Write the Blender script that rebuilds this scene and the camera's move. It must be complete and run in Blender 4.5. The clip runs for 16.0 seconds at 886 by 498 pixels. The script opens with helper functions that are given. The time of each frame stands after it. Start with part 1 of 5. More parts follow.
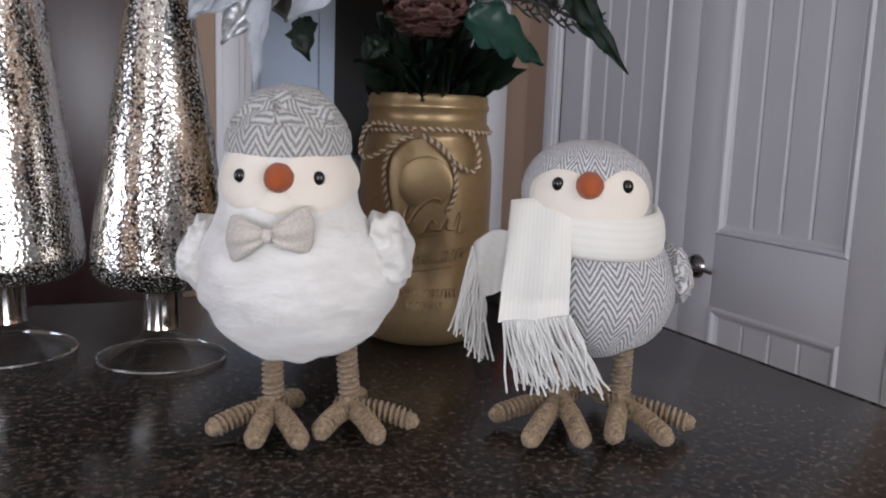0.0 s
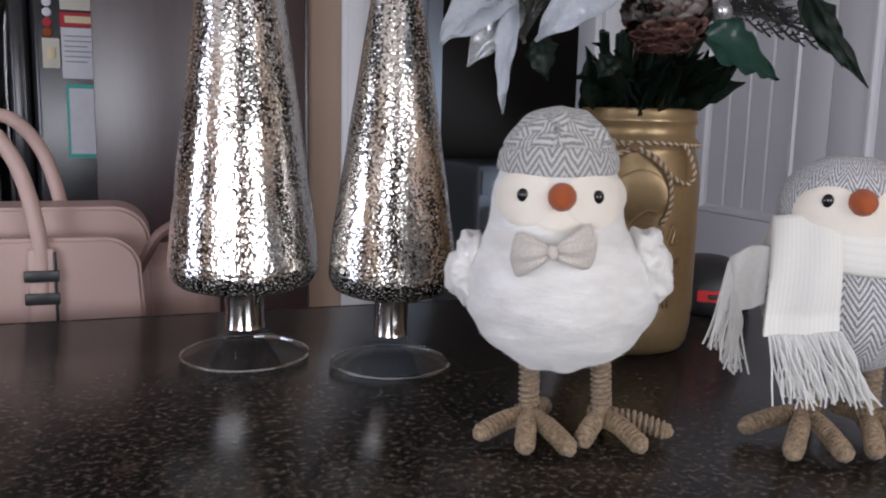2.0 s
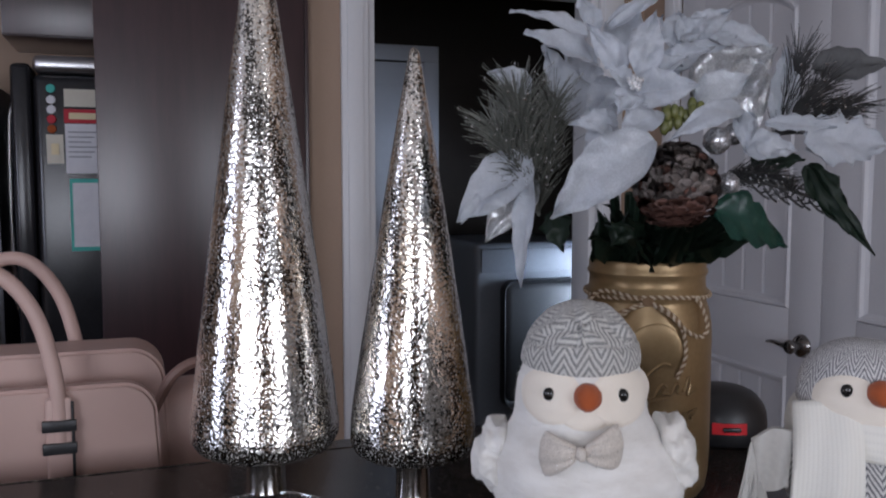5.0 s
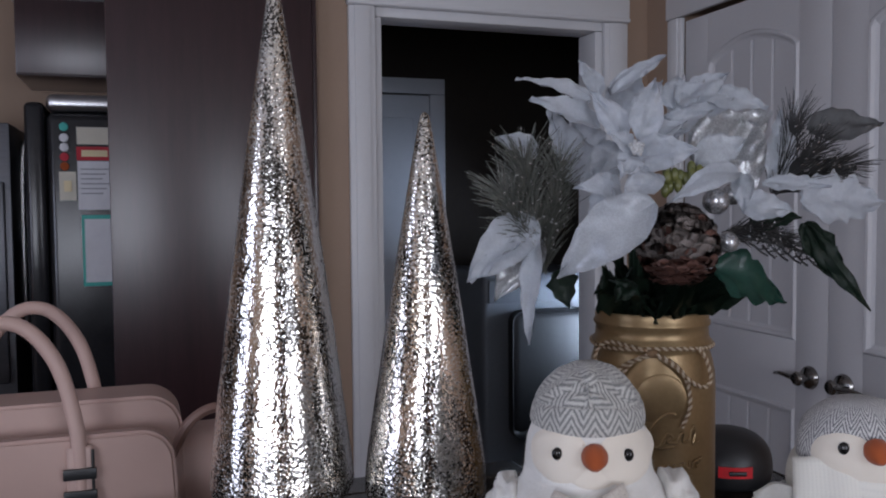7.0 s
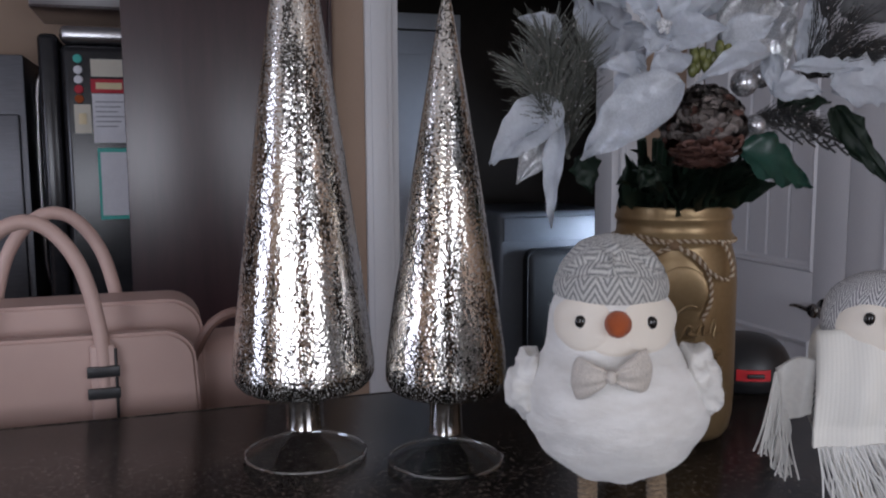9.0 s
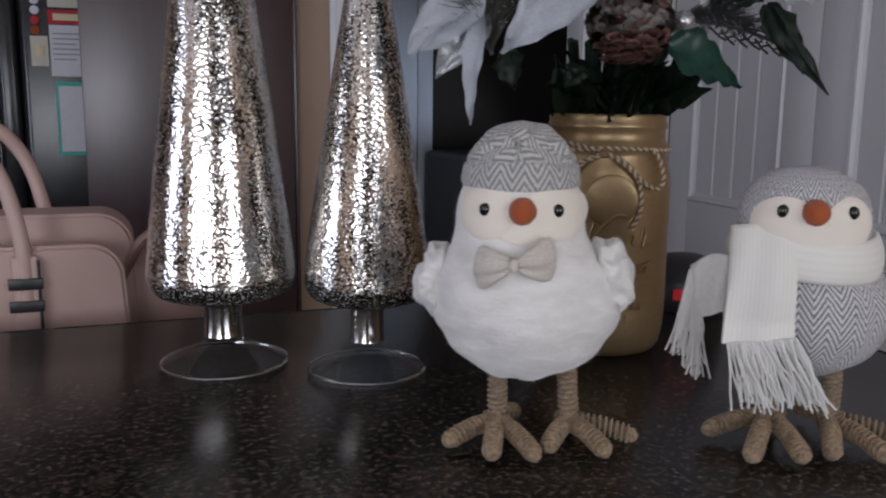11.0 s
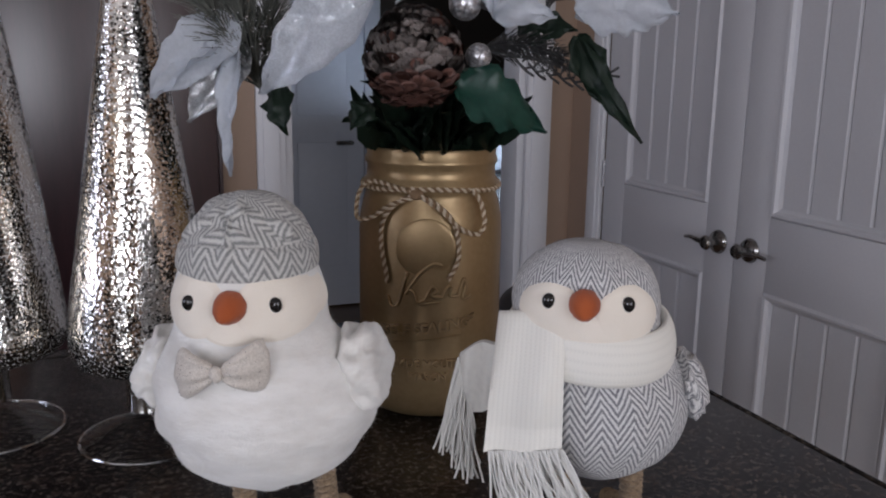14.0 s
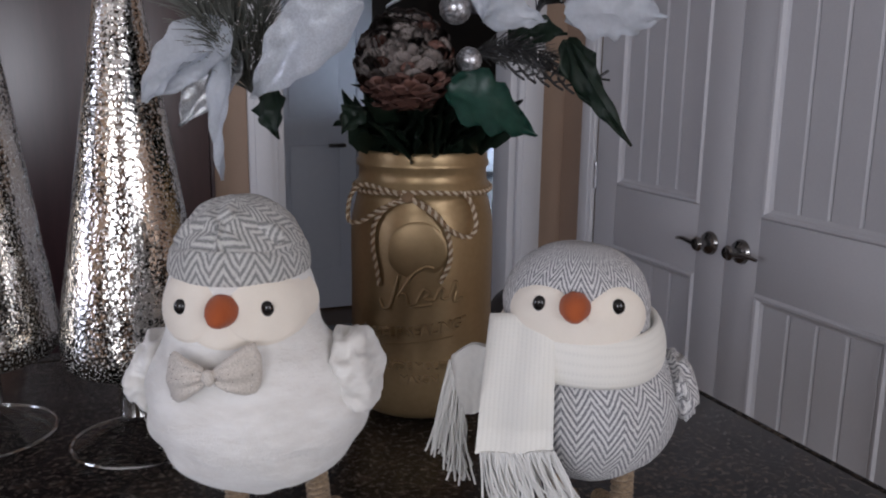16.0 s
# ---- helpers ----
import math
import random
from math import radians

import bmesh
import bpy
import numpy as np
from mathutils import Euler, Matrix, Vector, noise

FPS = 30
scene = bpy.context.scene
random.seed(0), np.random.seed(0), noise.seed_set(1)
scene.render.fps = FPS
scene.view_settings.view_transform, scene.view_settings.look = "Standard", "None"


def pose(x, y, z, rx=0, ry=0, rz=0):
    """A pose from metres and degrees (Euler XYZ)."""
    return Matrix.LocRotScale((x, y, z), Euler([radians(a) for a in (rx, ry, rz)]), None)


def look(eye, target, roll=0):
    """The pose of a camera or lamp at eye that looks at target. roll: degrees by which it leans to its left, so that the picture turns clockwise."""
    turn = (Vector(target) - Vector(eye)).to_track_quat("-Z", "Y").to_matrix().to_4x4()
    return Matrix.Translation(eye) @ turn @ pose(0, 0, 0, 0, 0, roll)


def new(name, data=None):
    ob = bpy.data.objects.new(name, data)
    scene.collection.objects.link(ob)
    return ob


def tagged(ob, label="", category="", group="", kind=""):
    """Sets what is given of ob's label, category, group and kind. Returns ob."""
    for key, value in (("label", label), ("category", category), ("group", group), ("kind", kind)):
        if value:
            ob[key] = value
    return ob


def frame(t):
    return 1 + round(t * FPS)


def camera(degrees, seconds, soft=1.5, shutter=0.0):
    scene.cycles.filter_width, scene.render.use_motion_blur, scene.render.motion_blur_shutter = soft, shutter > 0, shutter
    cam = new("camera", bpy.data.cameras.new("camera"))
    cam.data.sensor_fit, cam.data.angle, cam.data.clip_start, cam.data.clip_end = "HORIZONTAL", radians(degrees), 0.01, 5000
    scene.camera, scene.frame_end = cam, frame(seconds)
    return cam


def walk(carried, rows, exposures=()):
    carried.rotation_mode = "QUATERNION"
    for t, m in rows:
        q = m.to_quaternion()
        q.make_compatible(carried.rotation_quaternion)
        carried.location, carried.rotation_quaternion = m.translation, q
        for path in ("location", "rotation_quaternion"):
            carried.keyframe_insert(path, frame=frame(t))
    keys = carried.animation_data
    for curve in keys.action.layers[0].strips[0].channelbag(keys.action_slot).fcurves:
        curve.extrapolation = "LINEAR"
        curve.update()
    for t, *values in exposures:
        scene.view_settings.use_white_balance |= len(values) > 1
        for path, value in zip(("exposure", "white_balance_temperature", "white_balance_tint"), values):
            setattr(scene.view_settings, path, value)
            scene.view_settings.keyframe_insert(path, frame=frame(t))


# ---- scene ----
cam = camera(55.0, 16.0, soft=2.0, shutter=0.5)
PATH = [
    (0, (-0.0050, -0.0693, 1.2900), (0.8453, 1.7141, 0.9800), 2.10),
    (0.5, (-0.0086, -0.0697, 1.2950), (0.8386, 1.7186, 1.0000), 2.10),
    (1, (-0.0269, -0.0637, 1.3040), (0.7807, 1.7414, 1.0070), 2.10),
    (1.5, (-0.0791, -0.0540, 1.3040), (0.6062, 1.8000, 0.9970), 1.40),
    (2, (-0.1072, -0.0475, 1.2980), (0.5513, 1.8156, 0.9850), 1.30),
    (2.5, (-0.1184, -0.0452, 1.3020), (0.5362, 1.8188, 0.9910), 1.40),
    (3, (-0.1220, -0.0456, 1.3190), (0.5393, 1.8228, 1.0540), 1.20),
    (3.5, (-0.1229, -0.0429, 1.3310), (0.5291, 1.8314, 1.0790), 0.40),
    (4, (-0.1233, -0.0416, 1.3440), (0.5385, 1.8300, 1.1070), 0.60),
    (4.5, (-0.1242, -0.0433, 1.3580), (0.5421, 1.8326, 1.1620), 0.70),
    (5, (-0.1247, -0.0442, 1.3760), (0.5448, 1.8335, 1.2110), 0.00),
    (7.5, (-0.1365, -0.0674, 1.4020), (0.5138, 1.8212, 1.3000), -0.60),
    (8, (-0.1373, -0.0647, 1.3830), (0.5000, 1.8249, 1.2320), -0.60),
    (8.5, (-0.1409, -0.0629, 1.3680), (0.4808, 1.8291, 1.1770), -0.50),
    (11, (-0.0935, -0.0623, 1.3140), (0.5713, 1.7931, 0.9760), 0.60),
    (11.5, (-0.0291, -0.0660, 1.3180), (0.6852, 1.7721, 0.9850), 0.50),
    (12, (0.0174, -0.0583, 1.3270), (0.7683, 1.7634, 0.9810), 0.80),
    (12.5, (0.0615, -0.0291, 1.3550), (0.7704, 1.8050, 0.9880), 0.50),
    (13, (0.0570, -0.0268, 1.3710), (0.7775, 1.7969, 0.9750), 0.90),
    (13.5, (0.0526, -0.0268, 1.3720), (0.7739, 1.7964, 0.9730), 1.10),
    (14, (0.0575, -0.0237, 1.3650), (0.7815, 1.7937, 0.9490), 0.90),
    (14.5, (0.0575, -0.0237, 1.3650), (0.7873, 1.7874, 0.9350), 1.10),
    (15, (0.0562, -0.0264, 1.3670), (0.7975, 1.7811, 0.9370), 1.50),
    (15.5, (0.0539, -0.0263, 1.3680), (0.7966, 1.7838, 0.9520), 1.20),
    (16, (0.0575, -0.0259, 1.3660), (0.7975, 1.7855, 0.9550), 0.80),
]
walk(cam, [(t, look(eye, target, roll)) for t, eye, target, roll in PATH], exposures=[(0.0, 0.23, 6560, 11), (1.0, 0.24, 6540, 11), (2.5, 0.21, 6480, 12), (4.5, 0.06, 6330, 13), (5.0, -0.19, 6310, 13), (7.5, -0.34, 6230, 13), (8.5, -0.34, 6310, 13), (11.5, -0.26, 6500, 12), (12.5, -0.17, 6520, 13), (16.0, -0.15, 6520, 13)])

# ---- light ----
world = bpy.data.worlds.new("sky")
scene.world = world
world.use_nodes = True
_n = world.node_tree.nodes
_sky = _n.new("ShaderNodeTexSky")
_sky.sky_type = "NISHITA"
_sky.sun_disc = False
_sky.sun_elevation = radians(28)
_sky.sun_rotation = radians(40)
world.node_tree.links.new(_sky.outputs[0], _n["Background"].inputs[0])
_n["Background"].inputs[1].default_value = 0.08


def window_light(name, eye, target, w, h, power, colour, spread=180):
    lamp = bpy.data.lights.new(name, "AREA")
    lamp.shape, lamp.size, lamp.size_y, lamp.energy, lamp.color = "RECTANGLE", w, h, power, colour
    lamp.spread = radians(spread)
    ob = new(name, lamp)
    ob.matrix_world = look(eye, target)
    return ob


window_light("window_daylight", (-2.10, -2.55, 1.5), (-2.10, 0, 1.5), 1.55, 1.25, 52, (0.87, 0.905, 1.0))
window_light("window_daylight", (0.80, -2.55, 1.5), (0.80, 0, 1.5), 1.35, 1.25, 36, (0.87, 0.905, 1.0))
window_light("window_daylight", (-3.35, 0.6, 1.55), (0, 1.6, 1.55), 1.3, 1.1, 32, (0.74, 0.80, 1.0))
window_light("window_daylight", (2.45, 3.60, 0.80), (0.95, 4.6, 0.85), 0.4, 0.5, 7, (0.66, 0.80, 1.0), 75)

# ---- materials ----


def nodes_of(name):
    m = bpy.data.materials.new(name)
    m.use_nodes = True
    return m, m.node_tree.nodes, m.node_tree.links, m.node_tree.nodes["Principled BSDF"]


def ramp(n, l, fac, stops):
    r = n.new("ShaderNodeValToRGB")
    while len(r.color_ramp.elements) < len(stops):
        r.color_ramp.elements.new(0.5)
    for e, (p, c) in zip(r.color_ramp.elements, stops):
        e.position, e.color = p, (*c, 1)
    l.new(fac, r.inputs[0])
    return r.outputs[0]


def math_node(n, l, op, a, b=None):
    k = n.new("ShaderNodeMath")
    k.operation = op
    for i, v in enumerate((a, b)):
        if v is None:
            continue
        if isinstance(v, (int, float)):
            k.inputs[i].default_value = v
        else:
            l.new(v, k.inputs[i])
    return k.outputs[0]


def noise_tex(n, l, vec, scale, detail=5, rough=0.55):
    t = n.new("ShaderNodeTexNoise")
    t.inputs["Scale"].default_value, t.inputs["Detail"].default_value, t.inputs["Roughness"].default_value = scale, detail, rough
    l.new(vec, t.inputs["Vector"])
    return t.outputs["Fac"]


def add_bump(n, l, b, height, strength, distance):
    k = n.new("ShaderNodeBump")
    k.inputs["Strength"].default_value, k.inputs["Distance"].default_value = strength, distance
    l.new(height, k.inputs["Height"])
    l.new(k.outputs[0], b.inputs["Normal"])
    return k


def stretched(n, l, scale=(1, 1, 1)):
    tc, mp = n.new("ShaderNodeTexCoord"), n.new("ShaderNodeMapping")
    mp.inputs["Scale"].default_value = scale
    l.new(tc.outputs["Object"], mp.inputs["Vector"])
    return mp.outputs[0]


def plain(name, dark, light, scale=20, rough=0.5, metal=0.0, bump=0.0, distance=0.001, grain=None, stretch=(1, 1, 1), coat=0.0, sheen=0.0, vary=0.08):
    """A surface with two colours mixed at two scales, uneven gloss and a fine relief."""
    m, n, l, b = nodes_of(name)
    v = stretched(n, l, stretch)
    big, fine = noise_tex(n, l, v, scale, 6), noise_tex(n, l, v, grain or scale * 9, 4)
    mix = math_node(n, l, "ADD", math_node(n, l, "MULTIPLY", big, 0.6), math_node(n, l, "MULTIPLY", fine, 0.4))
    l.new(ramp(n, l, mix, [(0.3, dark), (0.7, light)]), b.inputs["Base Color"])
    l.new(math_node(n, l, "ADD", math_node(n, l, "MULTIPLY", big, 2 * vary), rough - vary), b.inputs["Roughness"])
    b.inputs["Metallic"].default_value = metal
    b.inputs["Coat Weight"].default_value, b.inputs["Coat Roughness"].default_value = coat, 0.28
    b.inputs["Sheen Weight"].default_value = sheen
    if bump:
        add_bump(n, l, b, fine, bump, distance)
    return m


def granite():
    m, n, l, b = nodes_of("dark_laminate")
    v = stretched(n, l)
    a, c, d = noise_tex(n, l, v, 210, 5, 0.7), noise_tex(n, l, v, 62, 5, 0.65), noise_tex(n, l, v, 7, 3)
    base = ramp(n, l, a, [(0.38, (0.006, 0.0055, 0.0055)), (0.50, (0.016, 0.014, 0.013)), (0.555, (0.055, 0.046, 0.039)), (0.66, (0.24, 0.21, 0.18))])
    brown = ramp(n, l, c, [(0.46, (0.007, 0.0065, 0.0065)), (0.62, (0.085, 0.062, 0.048))])
    mx = n.new("ShaderNodeMix")
    mx.data_type = "RGBA"
    l.new(math_node(n, l, "MULTIPLY", c, 0.65), mx.inputs[0])
    l.new(base, mx.inputs[6])
    l.new(brown, mx.inputs[7])
    l.new(mx.outputs[2], b.inputs["Base Color"])
    l.new(math_node(n, l, "ADD", math_node(n, l, "MULTIPLY", d, 0.14), 0.15), b.inputs["Roughness"])
    b.inputs["Specular IOR Level"].default_value = 0.14
    add_bump(n, l, b, noise_tex(n, l, v, 420, 3), 0.12, 0.0004)
    return m


def mercury_glass(name, tint):
    """Silvered glass: blistered cells, champagne patches, specks where the silver is missing, and upright dark streaks
    coloured in for dark reflections.
    """
    m, n, l, b = nodes_of(name)
    v = stretched(n, l)
    vo = n.new("ShaderNodeTexVoronoi")
    vo.inputs["Scale"].default_value = 330
    vo.feature = "SMOOTH_F1"
    vo.inputs["Smoothness"].default_value = 0.35
    l.new(v, vo.inputs["Vector"])
    patch = noise_tex(n, l, stretched(n, l, (1, 1, 0.35)), 26, 4)
    speck = noise_tex(n, l, v, 400, 3, 0.7)
    col = ramp(n, l, patch, [(0.32, (0.70, 0.69, 0.675)), (0.52, (0.74, 0.705, 0.65)), (0.70, tint)])
    # upright streaks darken the silver as dark reflections would, joined to the missing-silver specks
    dark_streak = noise_tex(n, l, stretched(n, l, (1, 1, 0.25)), 52, 4, 0.6)
    thin = math_node(n, l, "ADD", speck, math_node(n, l, "MULTIPLY", math_node(n, l, "SUBTRACT", dark_streak, 0.5), 1.0))
    miss_or_streak = ramp(n, l, thin, [(0.535, (0, 0, 0)), (0.575, (1, 1, 1))])
    mx = n.new("ShaderNodeMix")
    mx.data_type = "RGBA"
    l.new(miss_or_streak, mx.inputs[0])
    l.new(col, mx.inputs[6])
    mx.inputs[7].default_value = (0.06, 0.055, 0.05, 1)
    grain = ramp(n, l, noise_tex(n, l, v, 640, 2, 0.6), [(0.57, (0, 0, 0)), (0.63, (1, 1, 1))])
    frost = n.new("ShaderNodeMix")
    frost.data_type = "RGBA"
    l.new(grain, frost.inputs[0])
    l.new(mx.outputs[2], frost.inputs[6])
    frost.inputs[7].default_value = (0.80, 0.79, 0.76, 1)
    l.new(frost.outputs[2], b.inputs["Base Color"])
    l.new(math_node(n, l, "SUBTRACT", 1.0, math_node(n, l, "MULTIPLY", grain, 0.6)), b.inputs["Metallic"])
    l.new(math_node(n, l, "ADD", math_node(n, l, "MULTIPLY", patch, 0.10), 0.02), b.inputs["Roughness"])
    h = math_node(n, l, "ADD", math_node(n, l, "MULTIPLY", vo.outputs["Distance"], -1.0), math_node(n, l, "MULTIPLY", speck, 0.35))
    add_bump(n, l, b, h, 0.34, 0.0011)
    return m


def herringbone(name, light, dark, pitch, band, slope):
    """A woven zigzag, laid along the cloth's own coordinates (metres)."""
    m, n, l, b = nodes_of(name)
    uv = n.new("ShaderNodeUVMap")
    uv.uv_map = "cloth"
    sep = n.new("ShaderNodeSeparateXYZ")
    l.new(uv.outputs[0], sep.inputs[0])
    tc = stretched(n, l)
    wob = math_node(n, l, "MULTIPLY", math_node(n, l, "SUBTRACT", noise_tex(n, l, tc, 70, 3), 0.5), 0.0022)
    zig = math_node(n, l, "PINGPONG", math_node(n, l, "ADD", sep.outputs[0], wob), band)
    line = math_node(n, l, "DIVIDE", math_node(n, l, "ADD", math_node(n, l, "ADD", sep.outputs[1], wob), math_node(n, l, "MULTIPLY", zig, slope)), pitch)
    saw = math_node(n, l, "PINGPONG", line, 0.5)
    fuzz = noise_tex(n, l, tc, 1600, 3, 0.8)
    h = math_node(n, l, "ADD", math_node(n, l, "MULTIPLY", saw, 1.3), math_node(n, l, "MULTIPLY", math_node(n, l, "SUBTRACT", fuzz, 0.5), 1.5))
    l.new(ramp(n, l, h, [(0.16, dark), (0.46, light)]), b.inputs["Base Color"])
    b.inputs["Roughness"].default_value = 0.95
    b.inputs["Sheen Weight"].default_value = 0.25
    add_bump(n, l, b, h, 0.5, 0.0012)
    return m


def glitter(name, colour, scale=1500, amount=0.8, relief=0.8, low=0.55):
    m, n, l, b = nodes_of(name)
    v = stretched(n, l)
    vo = n.new("ShaderNodeTexVoronoi")
    vo.inputs["Scale"].default_value = scale
    l.new(v, vo.inputs["Vector"])
    sep = n.new("ShaderNodeSeparateXYZ")
    l.new(vo.outputs["Color"], sep.inputs[0])
    k = ramp(n, l, sep.outputs[0], [(0.3, tuple(low * x for x in colour)), (0.8, colour)])
    l.new(k, b.inputs["Base Color"])
    l.new(math_node(n, l, "MULTIPLY", math_node(n, l, "GREATER_THAN", sep.outputs[1], 1 - amount), 0.85), b.inputs["Metallic"])
    b.inputs["Roughness"].default_value = 0.28
    add_bump(n, l, b, sep.outputs[2], relief, 0.0012)
    return m


def knit(name, colour, stitch):
    m, n, l, b = nodes_of(name)
    uv = n.new("ShaderNodeUVMap")
    uv.uv_map = "cloth"
    sep = n.new("ShaderNodeSeparateXYZ")
    l.new(uv.outputs[0], sep.inputs[0])
    a = math_node(n, l, "PINGPONG", math_node(n, l, "DIVIDE", sep.outputs[0], stitch), 0.5)
    c = math_node(n, l, "PINGPONG", math_node(n, l, "DIVIDE", math_node(n, l, "ADD", sep.outputs[1], math_node(n, l, "MULTIPLY", a, stitch)), stitch * 0.8), 0.5)
    fuzz = noise_tex(n, l, stretched(n, l), 900, 4, 0.7)
    h = math_node(n, l, "ADD", math_node(n, l, "ADD", a, math_node(n, l, "MULTIPLY", c, 0.5)), math_node(n, l, "MULTIPLY", fuzz, 0.4))
    l.new(ramp(n, l, h, [(0.15, tuple(0.91 * x for x in colour)), (0.60, colour)]), b.inputs["Base Color"])
    b.inputs["Roughness"].default_value = 0.95
    b.inputs["Sheen Weight"].default_value = 0.3
    add_bump(n, l, b, h, 0.25, 0.0006)
    return m


def clear_glass(name):
    m, n, l, b = nodes_of(name)
    b.inputs["Transmission Weight"].default_value = 1.0
    b.inputs["Roughness"].default_value = 0.01
    b.inputs["IOR"].default_value = 1.45
    b.inputs["Base Color"].default_value = (0.96, 0.97, 0.97, 1)
    return m


def thin_glass(name, gloss, least):
    """Thin clear glass: seen through, with a gloss that grows to the edges."""
    m = bpy.data.materials.new(name)
    m.use_nodes = True
    n, l = m.node_tree.nodes, m.node_tree.links
    n.remove(n["Principled BSDF"])
    tr, gl, lw, mx = n.new("ShaderNodeBsdfTransparent"), n.new("ShaderNodeBsdfGlossy"), n.new("ShaderNodeLayerWeight"), n.new("ShaderNodeMixShader")
    tr.inputs[0].default_value = (0.97, 0.98, 0.98, 1)
    gl.inputs["Roughness"].default_value = 0.02
    edge = math_node(n, l, "MULTIPLY", math_node(n, l, "POWER", lw.outputs["Facing"], 4.0), gloss)
    l.new(math_node(n, l, "ADD", edge, least), mx.inputs[0])
    l.new(tr.outputs[0], mx.inputs[1])
    l.new(gl.outputs[0], mx.inputs[2])
    l.new(mx.outputs[0], n["Material Output"].inputs[0])
    return m


def wool():
    m, n, l, b = nodes_of("white_wool")
    v = stretched(n, l, (1, 1, 2.6))
    a, c = noise_tex(n, l, v, 38, 6, 0.6), noise_tex(n, l, stretched(n, l), 700, 4, 0.75)
    l.new(ramp(n, l, a, [(0.3, (0.70, 0.675, 0.63)), (0.62, (0.83, 0.815, 0.78))]), b.inputs["Base Color"])
    b.inputs["Roughness"].default_value = 1.0
    b.inputs["Sheen Weight"].default_value = 0.5
    b.inputs["Subsurface Weight"].default_value = 0.15
    b.inputs["Subsurface Radius"].default_value = (0.004, 0.004, 0.004)
    h = math_node(n, l, "ADD", math_node(n, l, "MULTIPLY", a, 1.0), math_node(n, l, "MULTIPLY", c, 0.18))
    add_bump(n, l, b, h, 0.5, 0.006)
    return m


WHITE = plain("white_paint", (0.70, 0.70, 0.71), (0.76, 0.76, 0.77), 3, 0.42, bump=0.03, grain=160)
DOOR = plain("door_paint", (0.60, 0.595, 0.61), (0.66, 0.655, 0.67), 2.5, 0.4, bump=0.05, grain=140)
TAN = plain("tan_wall_paint", (0.36, 0.255, 0.185), (0.41, 0.295, 0.215), 2, 0.75, bump=0.15, grain=220)
CEIL = plain("ceiling_paint", (0.72, 0.71, 0.69), (0.78, 0.77, 0.75), 4, 0.9, bump=0.3, grain=120, distance=0.003)
FLOORM = plain("floor_wood", (0.10, 0.055, 0.03), (0.20, 0.12, 0.07), 5, 0.4, stretch=(1, 12, 1), bump=0.1)
CHERRY = plain("dark_cherry_wood", (0.026, 0.0105, 0.0125), (0.050, 0.021, 0.024), 6, 0.34, stretch=(6, 6, 0.5), bump=0.04, vary=0.05, coat=0.9)
COUNTER = granite()
BLACK = plain("black_enamel", (0.012, 0.012, 0.014), (0.022, 0.022, 0.025), 8, 0.22, bump=0.03)
BLACKP = plain("black_plastic", (0.010, 0.010, 0.011), (0.020, 0.020, 0.022), 40, 0.42, bump=0.1)
RED = plain("red_plastic", (0.55, 0.015, 0.02), (0.68, 0.02, 0.03), 60, 0.35)
STEEL = plain("brushed_steel", (0.50, 0.50, 0.52), (0.66, 0.66, 0.68), 30, 0.3, metal=1.0, stretch=(1, 1, 20))
NICKEL = plain("dark_nickel", (0.22, 0.21, 0.20), (0.34, 0.325, 0.31), 60, 0.22, metal=1.0)
PAPER = plain("paper", (0.72, 0.72, 0.76), (0.82, 0.82, 0.85), 25, 0.85)
CREAM = plain("cream_paper", (0.66, 0.62, 0.52), (0.74, 0.70, 0.60), 25, 0.85)
TEAL = plain("teal_paper", (0.08, 0.46, 0.40), (0.10, 0.54, 0.47), 25, 0.8)
REDP = plain("red_paper", (0.50, 0.03, 0.05), (0.58, 0.05, 0.07), 25, 0.8)
YELLOWP = plain("yellow_paper", (0.80, 0.66, 0.40), (0.85, 0.74, 0.5), 25, 0.8)
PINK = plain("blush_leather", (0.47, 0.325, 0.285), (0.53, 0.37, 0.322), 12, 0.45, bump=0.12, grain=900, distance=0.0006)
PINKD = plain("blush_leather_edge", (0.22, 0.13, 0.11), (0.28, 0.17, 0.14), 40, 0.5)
GOLD = plain("gold_paint", (0.265, 0.180, 0.088), (0.37, 0.262, 0.140), 14, 0.37, metal=0.58, bump=0.10, grain=260, distance=0.0008, vary=0.08)
WOOL = wool()
FELT = plain("cream_felt", (0.80, 0.73, 0.625), (0.86, 0.79, 0.69), 60, 1.0, bump=0.5, grain=1400, distance=0.0008, sheen=0.3)
ORANGE = plain("orange_felt", (0.33, 0.065, 0.016), (0.43, 0.100, 0.026), 120, 1.0, bump=0.6, grain=1500, distance=0.001, sheen=0.2)
BEAD = plain("black_bead", (0.006, 0.006, 0.006), (0.012, 0.010, 0.009), 60, 0.16, vary=0.03)
TWEED = herringbone("grey_tweed", (0.72, 0.71, 0.70), (0.17, 0.17, 0.185), 0.0050, 0.0080, 1.6)
TWEED_CAP = herringbone("grey_cap_tweed", (0.60, 0.59, 0.56), (0.23, 0.23, 0.225), 0.0056, 0.0072, 1.6)
KNIT = knit("white_knit", (0.76, 0.74, 0.675), 0.0024)
YARN = plain("white_yarn", (0.66, 0.65, 0.62), (0.77, 0.76, 0.72), 300, 0.95, bump=0.4, sheen=0.3)
JUTE = plain("jute_twine", (0.075, 0.048, 0.027), (0.50, 0.36, 0.225), 320, 0.95, bump=0.7, grain=1200, distance=0.0008, sheen=0.2)
